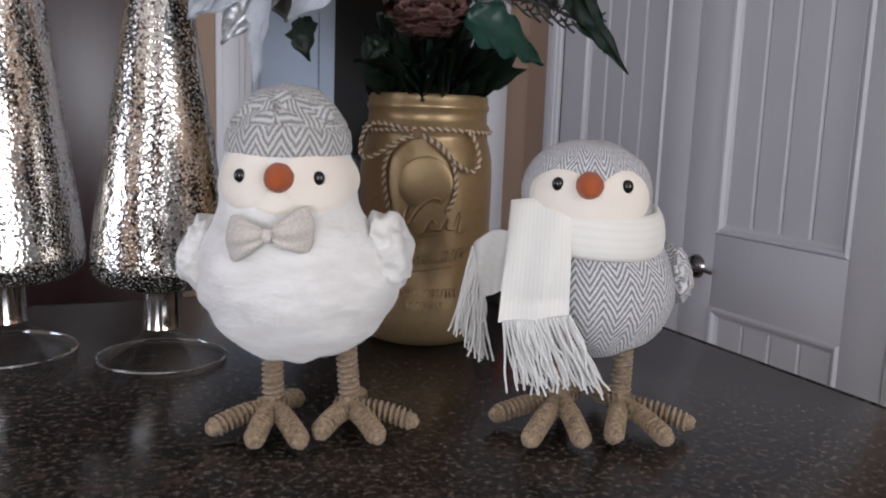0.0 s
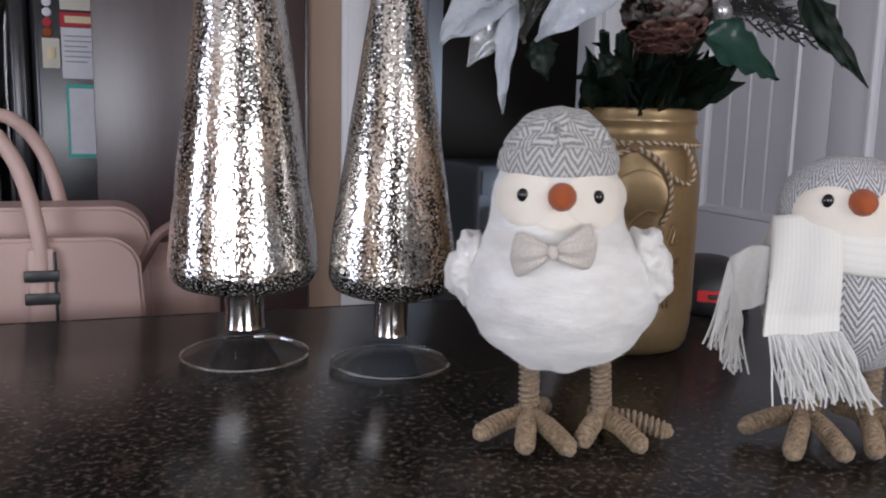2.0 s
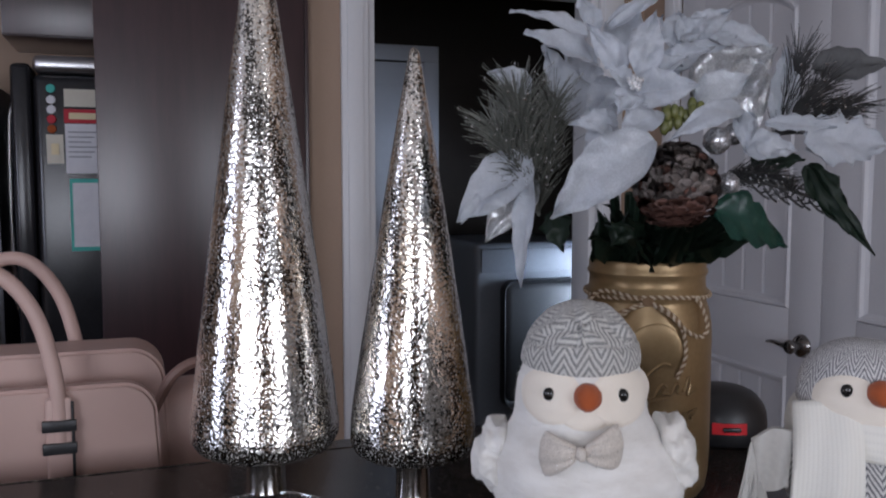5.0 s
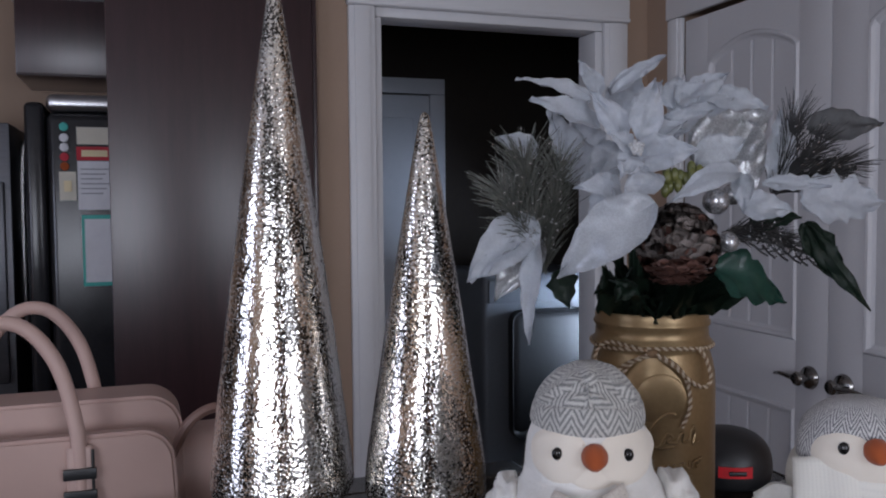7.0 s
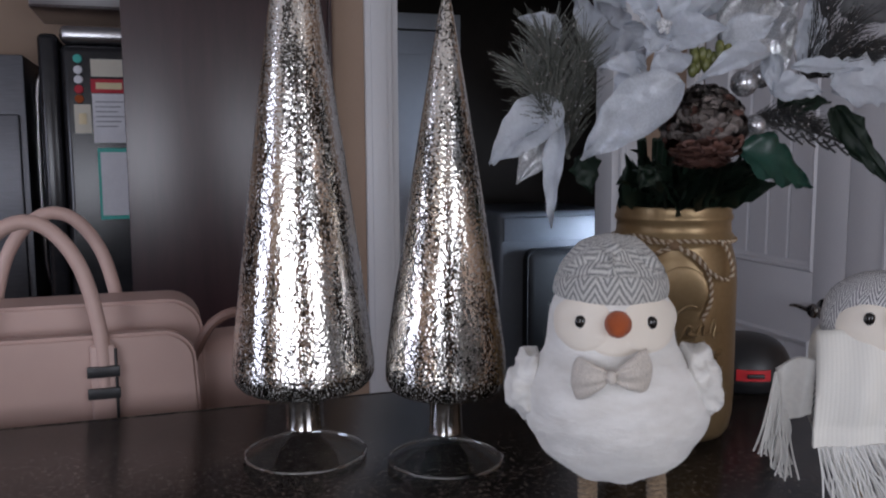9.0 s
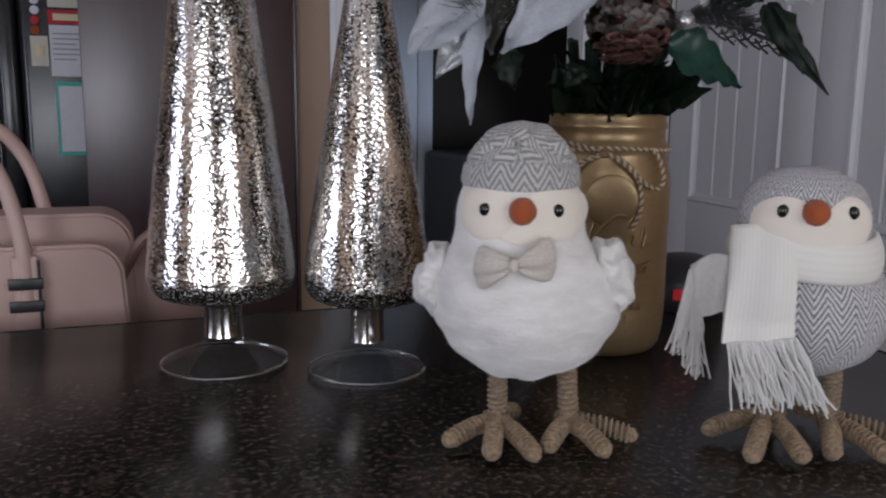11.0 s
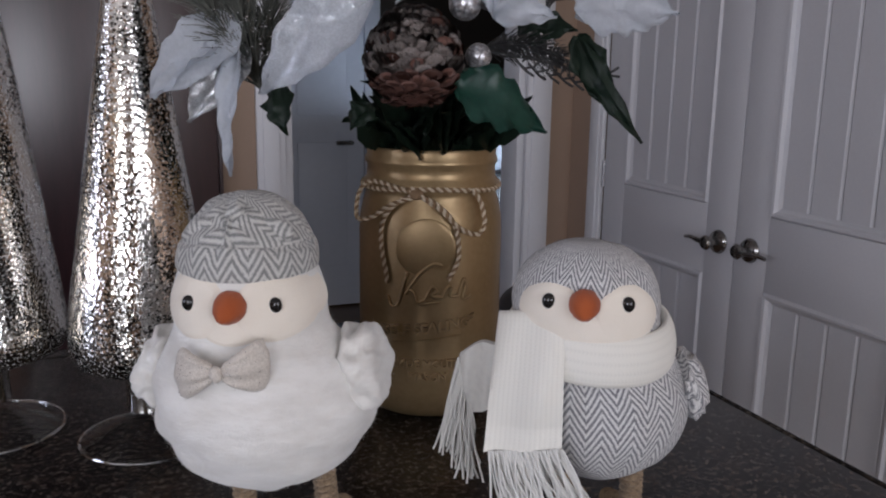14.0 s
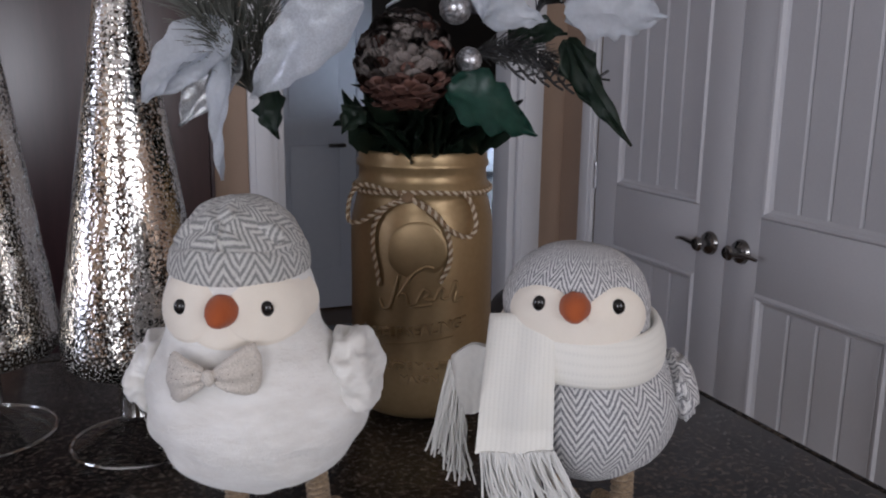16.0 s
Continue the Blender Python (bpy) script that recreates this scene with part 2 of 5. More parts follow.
BOWCLOTH = plain("beige_linen", (0.42, 0.375, 0.325), (0.70, 0.645, 0.58), 900, 0.7, bump=0.12, grain=1400, distance=0.0004, sheen=0.3)
CORD = plain("brown_cord", (0.16, 0.095, 0.05), (0.28, 0.18, 0.10), 200, 0.9, bump=0.5)
CORDW = plain("cream_cord", (0.46, 0.37, 0.26), (0.62, 0.52, 0.39), 200, 0.8, bump=0.4)
GLASS = clear_glass("clear_glass")
FOOTGLASS = thin_glass("thin_clear_glass", 0.22, 0.03)
RIMGLASS = thin_glass("clear_glass_rim", 0.85, 0.38)
SILVER = plain("silvered_stem", (0.74, 0.72, 0.69), (0.84, 0.82, 0.79), 40, 0.06, metal=1.0, vary=0.03)
MERCURY = mercury_glass("mercury_glass", (0.78, 0.69, 0.56))
PETAL = plain("silver_white_petal", (0.55, 0.585, 0.635), (0.74, 0.775, 0.83), 40, 0.36, bump=0.35, grain=420, distance=0.0012, sheen=0.3)
SATIN = plain("white_satin_petal", (0.60, 0.635, 0.685), (0.76, 0.795, 0.85), 60, 0.3, bump=0.3, grain=300, distance=0.0012)
GLITTER = glitter("silver_glitter", (0.90, 0.92, 0.94), 1400, 0.7, 1.1, 0.7)
SPARKLE = glitter("frosted_petal", (0.74, 0.775, 0.82), 1300, 0.07, 0.30, 0.86)
GREYLEAF = plain("grey_leaf", (0.11, 0.112, 0.118), (0.19, 0.195, 0.20), 40, 0.5, bump=0.3)
GREEN = plain("holly_green", (0.012, 0.050, 0.036), (0.03, 0.11, 0.08), 50, 0.3, bump=0.3, grain=300, coat=0.2)
DKGREEN = plain("dark_green_leaf", (0.010, 0.022, 0.014), (0.024, 0.045, 0.028), 50, 0.45, bump=0.2)
NEEDLE = plain("pine_needle", (0.060, 0.066, 0.056), (0.20, 0.205, 0.18), 90, 0.5)
NEEDLED = plain("dark_needle", (0.035, 0.035, 0.036), (0.10, 0.10, 0.10), 90, 0.4, metal=0.4)
FLECK = plain("silver_fleck", (0.85, 0.86, 0.88), (0.95, 0.95, 0.95), 90, 0.12, metal=1.0)
CONE = plain("pine_cone_scale", (0.060, 0.026, 0.021), (0.17, 0.080, 0.060), 1.4, 0.55, bump=0.4)
FROST = plain("frosted_cone_tip", (0.11, 0.065, 0.055), (0.34, 0.305, 0.285), 1.1, 0.6, bump=0.5, grain=6, distance=0.2)
BAUBLE = glitter("silver_bauble", (0.62, 0.62, 0.64), 700, 0.8)
OLIVE = plain("olive_berry", (0.07, 0.08, 0.02), (0.15, 0.155, 0.045), 90, 0.4)
# near-black: the dimness of the unlit rooms is put into the wall colour
DIMWALL = plain("dimness_toned_wall", (0.026, 0.020, 0.017), (0.036, 0.028, 0.023), 2, 0.8, bump=0.1)
BLUEDOOR = plain("pale_door_paint", (0.62, 0.65, 0.72), (0.68, 0.71, 0.78), 3, 0.45, bump=0.04)

# ---- building helpers ----


def mesh_ob(name, bm, material, parent=None, smooth=False, label="", sharp=35):
    me = bpy.data.meshes.new(name)
    bm.normal_update()
    if smooth:
        for e in bm.edges:
            if len(e.link_faces) == 2 and e.calc_face_angle(0) > radians(sharp):
                e.smooth = False
        for f in bm.faces:
            f.smooth = True
    bm.to_mesh(me)
    bm.free()
    me.materials.append(material)
    ob = new(name, me)
    if parent is not None:
        ob.parent = parent
    if label:
        ob["label"] = label
    return ob


def part(name, bm, material, parent, label="", smooth=True, sharp=35):
    return mesh_ob(name, bm, material, parent, smooth, label, sharp)


def thing(name, m, label, category, group=""):
    ob = new(name)
    ob.empty_display_size = 0.02
    ob.matrix_world = m
    return tagged(ob, label, category, group)


def box(bm, x0, x1, y0, y1, z0, z1, bevel=0.0, segments=2):
    r = bmesh.ops.create_cube(bm, size=1.0, matrix=Matrix.LocRotScale(((x0 + x1) / 2, (y0 + y1) / 2, (z0 + z1) / 2), None, (x1 - x0, y1 - y0, z1 - z0)))
    if bevel:
        edges = list({e for v in r["verts"] for e in v.link_edges})
        bmesh.ops.bevel(bm, geom=edges, offset=bevel, segments=segments, affect="EDGES", profile=0.5)
    return bm


def boxed(*a, **k):
    return box(bmesh.new(), *a, **k)


def lathe(profile, seg=48, lobes=0, depth=0.0, start=0.0):
    """Turns (radius, height) rows about z; lobes flute the surface."""
    bm = bmesh.new()
    uv = bm.loops.layers.uv.new("cloth")
    rings = []
    for r, z in profile:
        rings.append([bm.verts.new((r * (1 + depth * math.cos(lobes * a)) * math.cos(a), r * (1 + depth * math.cos(lobes * a)) * math.sin(a), z)) for a in (2 * math.pi * k / seg + start for k in range(seg))])
    rm = max(r for r, _ in profile)
    run = [0.0]
    for (r0, z0), (r1, z1) in zip(profile, profile[1:]):
        run.append(run[-1] + math.hypot(r1 - r0, z1 - z0))
    for i in range(len(rings) - 1):
        for k in range(seg):
            j = (k + 1) % seg
            f = bm.faces.new((rings[i][k], rings[i][j], rings[i + 1][j], rings[i + 1][k]))
            for lp, (kk, ii) in zip(f.loops, ((k, i), (k + 1, i), (k + 1, i + 1), (k, i + 1))):
                lp[uv].uv = (2 * math.pi * kk / seg * rm, run[ii])
    for ring, flip in ((rings[0], True), (rings[-1], False)):
        if profile[0 if flip else -1][0] > 1e-5:
            bm.faces.new(ring[::-1] if flip else ring)
    bmesh.ops.recalc_face_normals(bm, faces=bm.faces)
    return bm


def smooth_rows(rows, n):
    """Catmull-Rom through rows of numbers."""
    out = []
    p = [rows[0]] + list(rows) + [rows[-1]]
    for i in range(1, len(p) - 2):
        for k in range(n):
            t = k / n
            out.append(tuple(0.5 * (2 * b + (c - a) * t + (2 * a - 5 * b + 4 * c - d) * t * t + (3 * b - a - 3 * c + d) * t**3) for a, b, c, d in zip(p[i - 1], p[i], p[i + 1], p[i + 2])))
    out.append(tuple(rows[-1]))
    return out


def tube(path, radius, seg=10, bm=None, wind=0.0, pitch=0.004, closed=False, phase=0.0, taper=None):
    """A tube along points; wind raises helical cords on it."""
    bm = bm or bmesh.new()
    pts = [Vector(p) for p in path]
    rings, s, side = [], 0.0, None
    for i, p in enumerate(pts):
        d = (pts[min(i + 1, len(pts) - 1)] - pts[max(i - 1, 0)]).normalized()
        if side is None:
            side = d.orthogonal().normalized()
        side = (side - d * side.dot(d)).normalized()
        up = d.cross(side)
        if i:
            s += (p - pts[i - 1]).length
        r0 = radius if taper is None else radius * taper(i / (len(pts) - 1))
        ring = []
        for k in range(seg):
            a = 2 * math.pi * k / seg
            r = r0 + wind * abs(math.sin(0.5 * (a - 2 * math.pi * s / pitch) + phase)) ** 0.8 if wind else r0
            ring.append(bm.verts.new(p + side * (r * math.cos(a)) + up * (r * math.sin(a))))
        rings.append(ring)
    for a, b in zip(rings, rings[1:]):
        for k in range(seg):
            bm.faces.new((a[k], a[(k + 1) % seg], b[(k + 1) % seg], b[k]))
    bm.faces.new(rings[0][::-1])
    bm.faces.new(rings[-1])
    return bm


def dense(path, step):
    pts = [Vector(p) for p in path]
    out = []
    for a, b in zip(pts, pts[1:]):
        k = max(1, int((b - a).length / step))
        out += [a.lerp(b, i / k) for i in range(k)]
    return out + [pts[-1]]


def ball(r, seg=20, rings=12, scale=(1, 1, 1), at=(0, 0, 0), bm=None):
    bm = bm or bmesh.new()
    bmesh.ops.create_uvsphere(bm, u_segments=seg, v_segments=rings, radius=r, matrix=Matrix.Translation(at) @ Matrix.Diagonal((*scale, 1)))
    return bm


def wobble(bm, amount, scale, seed=0.0):
    for v in bm.verts:
        v.co += v.normal * amount * noise.noise(v.co * scale + Vector((seed, 0, 0)))
    return bm

# ---- the room ----
X_PANTRY, Y_NORTH, H = 1.65, 2.72, 2.45


def structure(name, bm, material, label, smooth=False):
    return tagged(mesh_ob(name, bm, material, None, smooth), label, kind="structure")


structure("floor", boxed(-3.6, 3.0, -2.8, 5.2, -0.05, 0.0), FLOORM, "brown wooden floor of the kitchen")
structure("ceiling", boxed(-3.6, 3.0, -2.8, 5.2, H, H + 0.05), CEIL, "white textured ceiling")
# north wall with the laundry doorway
bm = boxed(0.372, 0.575, Y_NORTH, Y_NORTH + 0.12, 0, H)
box(bm, 1.475, X_PANTRY, Y_NORTH, Y_NORTH + 0.12, 0, H)
box(bm, 0.575, 1.475, Y_NORTH, Y_NORTH + 0.12, 2.075, H)
structure("wall_north", bm, TAN, "tan painted wall round a doorway")
# pantry wall with its double door
bm = boxed(X_PANTRY, X_PANTRY + 0.12, 2.50, Y_NORTH + 0.12, 0, H)
box(bm, X_PANTRY, X_PANTRY + 0.12, -2.8, 1.11, 0, H)
box(bm, X_PANTRY, X_PANTRY + 0.12, 1.11, 2.50, 2.06, H)
structure("wall_east", bm, TAN, "tan painted wall round the pantry doors")
# south wall with two windows, west wall with one
bm = boxed(-3.5, -2.90, -2.8, -2.62, 0, H)
box(bm, -1.30, 0.10, -2.8, -2.62, 0, H)
box(bm, 1.50, X_PANTRY + 0.12, -2.8, -2.62, 0, H)
for a, b in ((-2.90, -1.30), (0.10, 1.50)):
    box(bm, a, b, -2.8, -2.62, 0, 0.85)
    box(bm, a, b, -2.8, -2.62, 2.15, H)
structure("wall_south", bm, TAN, "tan painted wall with two windows")
bm = boxed(-3.6, -3.42, -2.8, 0.0, 0, H)
box(bm, -3.6, -3.42, 1.2, 5.2, 0, H)
box(bm, -3.6, -3.42, 0.0, 1.2, 0, 1.0)
box(bm, -3.6, -3.42, 0.0, 1.2, 2.1, H)
structure("wall_west", bm, TAN, "tan painted wall with a window")
structure("wall_kitchen", boxed(-3.42, 0.372, 4.1, 4.22, 0, H), TAN, "tan painted wall behind the refrigerator")
# laundry walls carry the room's dimness in their colour
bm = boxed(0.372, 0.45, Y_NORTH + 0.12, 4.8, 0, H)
structure("wall_laundry_west", bm, DIMWALL, "laundry room wall, coloured near-black for the room's dimness")
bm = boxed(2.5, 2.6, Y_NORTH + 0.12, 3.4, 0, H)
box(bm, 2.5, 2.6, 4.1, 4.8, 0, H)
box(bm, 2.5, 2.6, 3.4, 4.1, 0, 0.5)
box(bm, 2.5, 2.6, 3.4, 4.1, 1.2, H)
structure("wall_laundry_east", bm, DIMWALL, "laundry room wall, coloured near-black for the room's dimness")
structure("wall_laundry_north", boxed(0.45, 2.5, 4.7, 4.8, 0, H), DIMWALL, "laundry room wall, coloured near-black for the room's dimness")


def window(name, m, w, h):
    win = thing(name, m, "white framed window letting in daylight", "window")
    win["kind"] = "structure"
    bm = bmesh.new()
    for x0, x1, z0, z1 in ((-w / 2, -w / 2 + 0.06, 0, h), (w / 2 - 0.06, w / 2, 0, h), (-w / 2 + 0.06, w / 2 - 0.06, 0, 0.06), (-w / 2 + 0.06, w / 2 - 0.06, h - 0.06, h), (-0.02, 0.02, 0.06, h - 0.06)):
        box(bm, x0, x1, -0.05, 0.05, z0, z1, 0.004)
    part("window_frame", bm, WHITE, win)
    for s in (-1, 1):
        g = part("pane", boxed(min(s * 0.02, s * (w / 2 - 0.06)), max(s * 0.02, s * (w / 2 - 0.06)), -0.004, 0.004, 0.06, h - 0.06), GLASS, win)
        g.visible_shadow = False


window("window_1", pose(-2.10, -2.71, 0.85), 1.6, 1.3)
window("window_2", pose(0.80, -2.71, 0.85), 1.4, 1.3)
window("window_3", pose(-3.51, 0.6, 1.0, 0, 0, 90), 1.2, 1.1)

window("window_4", pose(2.55, 3.75, 0.5, 0, 0, 90), 0.7, 0.7)

# doorway casing
case = thing("door_casing", pose(0, Y_NORTH, 0), "white painted casing round the laundry doorway", "door casing")
case["kind"] = "structure"
for x0, x1 in ((0.505, 0.595), (1.455, 1.552)):
    bm = boxed(x0, x1, -0.022, -0.001, 0, 2.06, 0.004)
    box(bm, x0 + 0.018, x1 - 0.018, -0.028, -0.02, 0, 2.06, 0.003)
    part("casing_side", bm, WHITE, case)
bm = boxed(0.50, 1.558, -0.026, -0.001, 2.062, 2.155, 0.004)
box(bm, 0.488, 1.57, -0.040, -0.001, 2.157, 2.175, 0.004)
box(bm, 0.50, 1.558, -0.032, -0.001, 2.064, 2.078, 0.003)
part("casing_head", bm, WHITE, case)
for x0, x1 in ((0.577, 0.622), (1.430, 1.473)):
    part("jamb", boxed(x0, x1, 0.002, 0.13, 0, 2.03, 0.003), WHITE, case)
part("jamb", boxed(0.577, 1.473, 0.002, 0.13, 2.032, 2.073, 0.003), WHITE, case)
for z in (0.32, 1.05, 1.78):
    part("hinge", boxed(0.6225, 0.6275, 0.02, 0.028, z - 0.045, z + 0.045, 0.001), STEEL, case, "steel hinge leaf")

# laundry room beyond
leaf_door = thing("laundry_door", pose(1.00, 4.66, 0), "pale blue-grey painted door standing in the dim laundry room", "door")
part("slab", boxed(-0.42, 0.42, -0.035, 0, 0.01, 2.03, 0.003), BLUEDOOR, leaf_door)
for z0, z1 in ((0.25, 0.95), (1.1, 1.9)):
    for x0, x1 in ((-0.32, -0.04), (0.04, 0.32)):
        bm = boxed(x0, x1, -0.042, -0.034, z0, z1, 0.006)
        part("panel", bm, BLUEDOOR, leaf_door)
bm = tube([(0.34, -0.037, 0.95), (0.34, -0.085, 0.95), (0.25, -0.085, 0.95)], 0.011, 10)
part("handle", bm, NICKEL, leaf_door, "dark metal lever handle")
for x0, x1, z0, z1 in ((-0.52, -0.43, 0, 2.04), (0.43, 0.52, 0, 2.04), (-0.52, 0.52, 2.042, 2.13)):
    part("door_trim", boxed(x0, x1, -0.02, 0.03, z0, z1, 0.003), BLUEDOOR, leaf_door)
WASHER = plain("grey_enamel", (0.12, 0.13, 0.15), (0.15, 0.162, 0.185), 6, 0.5, bump=0.03)
wash = thing("washing_machine", pose(1.80, 4.25, 0), "grey front-loading washing machine with a dark rounded door", "washing machine")
part("body", boxed(-0.34, 0.34, -0.33, 0.33, 0.02, 1.05, 0.03, segments=4), WASHER, wash)
part("door", boxed(-0.20, 0.30, -0.352, -0.331, 0.20, 0.86, 0.06, segments=5), BLACKP, wash, "dark rounded glass door")
part("control_panel", boxed(-0.31, 0.31, -0.345, -0.331, 0.90, 1.02, 0.004), WASHER, wash)
sw = thing("light_switch", pose(1.25, 4.699, 1.15), "white light switch plate on the laundry room wall", "light switch")
part("plate", boxed(-0.04, 0.04, -0.008, 0, -0.06, 0.06, 0.003), WHITE, sw)
part("rocker", boxed(-0.016, 0.016, -0.013, -0.008, -0.033, 0.033, 0.002), WHITE, sw)


# ---- pantry double door ----
def arch_poly(bm, pts, x0, x1):
    """Extrudes an outline in (y, z) between two x."""
    a = [bm.verts.new((x0, y, z)) for y, z in pts]
    b = [bm.verts.new((x1, y, z)) for y, z in pts]
    bm.faces.new(a)
    bm.faces.new(b[::-1])
    for i in range(len(pts)):
        j = (i + 1) % len(pts)
        bm.faces.new((a[j], a[i], b[i], b[j]))
    bmesh.ops.recalc_face_normals(bm, faces=bm.faces)
    return bm


def pantry_leaf(y_hinge, y_seam, lever):
    """Local x runs out of the room; front face at x = 0."""
    d = thing("pantry_door", pose(X_PANTRY - 0.004, 0, 0), "grey-white plank-panel pantry door, closed, with a dark lever handle", "door", "pantry double doors")
    lo, hi = min(y_hinge, y_seam), max(y_hinge, y_seam)
    st, arch0, arch1 = 0.122, 1.865, 1.935
    pl, ph = lo + st, hi - st
    part("slab", boxed(0.016, 0.040, lo, hi, 0.012, 2.03), DOOR, d, smooth=False)
    for a, b in ((lo, pl), (ph, hi)):
        part("stile", boxed(0.0, 0.0155, a, b, 0.012, 2.03, 0.0015), DOOR, d)
    for z0, z1 in ((0.012, 0.22), (0.80, 0.998)):
        part("rail", boxed(0.0, 0.0155, pl + 0.0005, ph - 0.0005, z0, z1, 0.0015), DOOR, d)
    curve = [(pl + 0.0005 + (ph - pl - 0.001) * k / 18, arch0 + (arch1 - arch0) * math.sin(math.pi * k / 18) ** 0.8) for k in range(19)]
    part("rail", arch_poly(bmesh.new(), [(ph - 0.0005, 2.03), (pl + 0.0005, 2.03)] + curve, 0.0, 0.0155), DOOR, d, "arched top rail", smooth=False)
    for z0, z1, arched in ((0.22, 0.80, False), (0.998, 1.93, True)):
        n = 4
        w = (ph - pl - 0.05) / n
        for k in range(n):
            a, b = pl + 0.025 + k * w, pl + 0.025 + (k + 1) * w
            bm = bmesh.new()
            rim = [[bm.verts.new((x, y, z)) for x, y in ((0.0158, a + 0.0008), (0.0135, a + 0.0008), (0.0085, a + 0.007), (0.0085, b - 0.007), (0.0135, b - 0.0008), (0.0158, b - 0.0008))] for z in (z0, z1)]
            for i in range(6):
                j = (i + 1) % 6
                bm.faces.new((rim[0][i], rim[0][j], rim[1][j], rim[1][i]))
            bm.faces.new(rim[0])
            bm.faces.new(rim[1])
            bmesh.ops.recalc_face_normals(bm, faces=bm.faces)
            part("plank", bm, DOOR, d, smooth=False)
        zt = z1 if not arched else arch0
        q = 0.030
        # moulding round the panel: a bead and a slope down to the planks
        bm = bmesh.new()
        rings = []
        outer = [(pl, z0), (ph, z0), (ph, zt)] + ([] if not arched else curve[-2:0:-1]) + [(pl, zt)]
        cz = (z0 + z1) / 2
        for off, x in ((0.0, 0.002), (0.007, -0.0060), (0.014, -0.0045), (0.020, 0.004), (q, 0.0095)):
            ring = []
            for y, z in outer:
                yy = min(max(y, pl + off), ph - off)
                zz = max(z, z0 + off) if z < cz else z - off
                ring.append(bm.verts.new((x, yy, zz)))
            rings.append(ring)
        for a_, b_ in zip(rings, rings[1:]):
            for i in range(len(outer)):
                j = (i + 1) % len(outer)
                bm.faces.new((a_[i], a_[j], b_[j], b_[i]))
        bmesh.ops.recalc_face_normals(bm, faces=bm.faces)
        bmesh.ops.solidify(bm, geom=bm.faces[:], thickness=0.0015)
        part("moulding", bm, DOOR, d, smooth=False)
    s = 1 if y_hinge > y_seam else -1
    ky = y_seam + s * 0.062
    bm = lathe([(0.0, 0.0), (0.033, 0.0), (0.034, 0.004), (0.030, 0.012), (0.020, 0.017), (0.012, 0.02), (0.0115, 0.036), (0.019, 0.040), (0.021, 0.048), (0.016, 0.055), (0.0, 0.057)], 28)
    bm.transform(pose(0, ky, 0.90, 0, -90, 0))
    h = part("handle", bm, NICKEL, d, "dark nickel lever handle")
    lev = smooth_rows([(-0.046, ky, 0.90), (-0.048, ky + lever * 0.03, 0.901), (-0.046, ky + lever * 0.07, 0.904), (-0.040, ky + lever * 0.10, 0.899)], 5)
    part("lever", tube(lev, 0.0085, 10, taper=lambda t: 1.0 - 0.45 * t), NICKEL, h)
    for z in (0.25, 1.02, 1.80):
        bm = lathe([(0.006, -0.045), (0.006, 0.045)], 12)
        bm.transform(pose(-0.004, y_hinge - s * 0.004 + s * 0.004, z))
        part("hinge", bm, STEEL, d, "steel hinge knuckle")
    return d


pantry_leaf(2.477, 1.8065, 1)
pantry_leaf(1.133, 1.8035, -1)
pc = thing("pantry_casing", pose(X_PANTRY, 0, 0), "white painted casing round the pantry doors", "door casing")
pc["kind"] = "structure"
for y0, y1 in ((2.484, 2.565), (1.04, 1.127)):
    bm = boxed(-0.020, -0.001, y0, y1, 0, 2.045, 0.004)
    box(bm, -0.026, -0.018, y0 + 0.016, y1 - 0.016, 0, 2.045, 0.003)
    part("casing_side", bm, WHITE, pc)
part("casing_head", boxed(-0.024, -0.001, 1.035, 2.57, 2.047, 2.14, 0.004), WHITE, pc)
# near-black sheet in place of the shade behind the closed doors
structure("pantry_back", boxed(2.1, 2.15, 1.0, 2.6, 0, H), DIMWALL, "pantry back, coloured near-black for the shade behind the doors")

# ---- kitchen side ----
tall = thing("tall_cabinet", pose(-0.226, 2.70, 0), "dark cherry wood tall cabinet with a plain glossy panel", "cabinet")
part("body", boxed(0, 0.595, 0.002, 0.60, 0.09, 2.32, 0.002), CHERRY, tall)
part("end_panel", boxed(-0.012, 0.607, -0.020, 0.0, 0.09, 2.34, 0.003), CHERRY, tall)
part("edge_trim", boxed(0.609, 0.622, -0.012, 0.015, 0.09, 2.34, 0.002), CHERRY, tall)
part("plinth", boxed(0.01, 0.585, 0.03, 0.58, 0.0, 0.088), BLACKP, tall)

fr = thing("refrigerator", pose(-0.475, 3.36, 0), "black refrigerator with papers and magnets stuck on its side", "refrigerator")
part("body", boxed(0.0, 0.70, 0.0, 0.85, 0.03, 1.755, 0.03, segments=4), BLACK, fr)
# steel strip added for the bluish highlight along the black refrigerator's top
part("top_highlight_strip", boxed(0.0, 0.70, -0.004, 0.80, 1.757, 1.82, 0.026, segments=5), STEEL, fr, "shiny steel strip along the top in place of a highlight")
for y0, y1 in ((0.01, 0.42), (0.43, 0.84)):
    dr = part("door", boxed(-0.075, -0.004, y0, y1, 0.65, 1.79, 0.02, segments=3), BLACK, fr)
    yy = y1 - 0.05 if y0 < 0.2 else y0 + 0.05
    part("handle", tube(smooth_rows([(-0.08, yy, 0.86), (-0.125, yy, 0.90), (-0.125, yy, 1.60), (-0.08, yy, 1.64)], 6), 0.013, 10), STEEL, dr, "steel bar handle")
part("drawer", boxed(-0.075, -0.004, 0.01, 0.84, 0.06, 0.64, 0.02, segments=3), BLACK, fr)


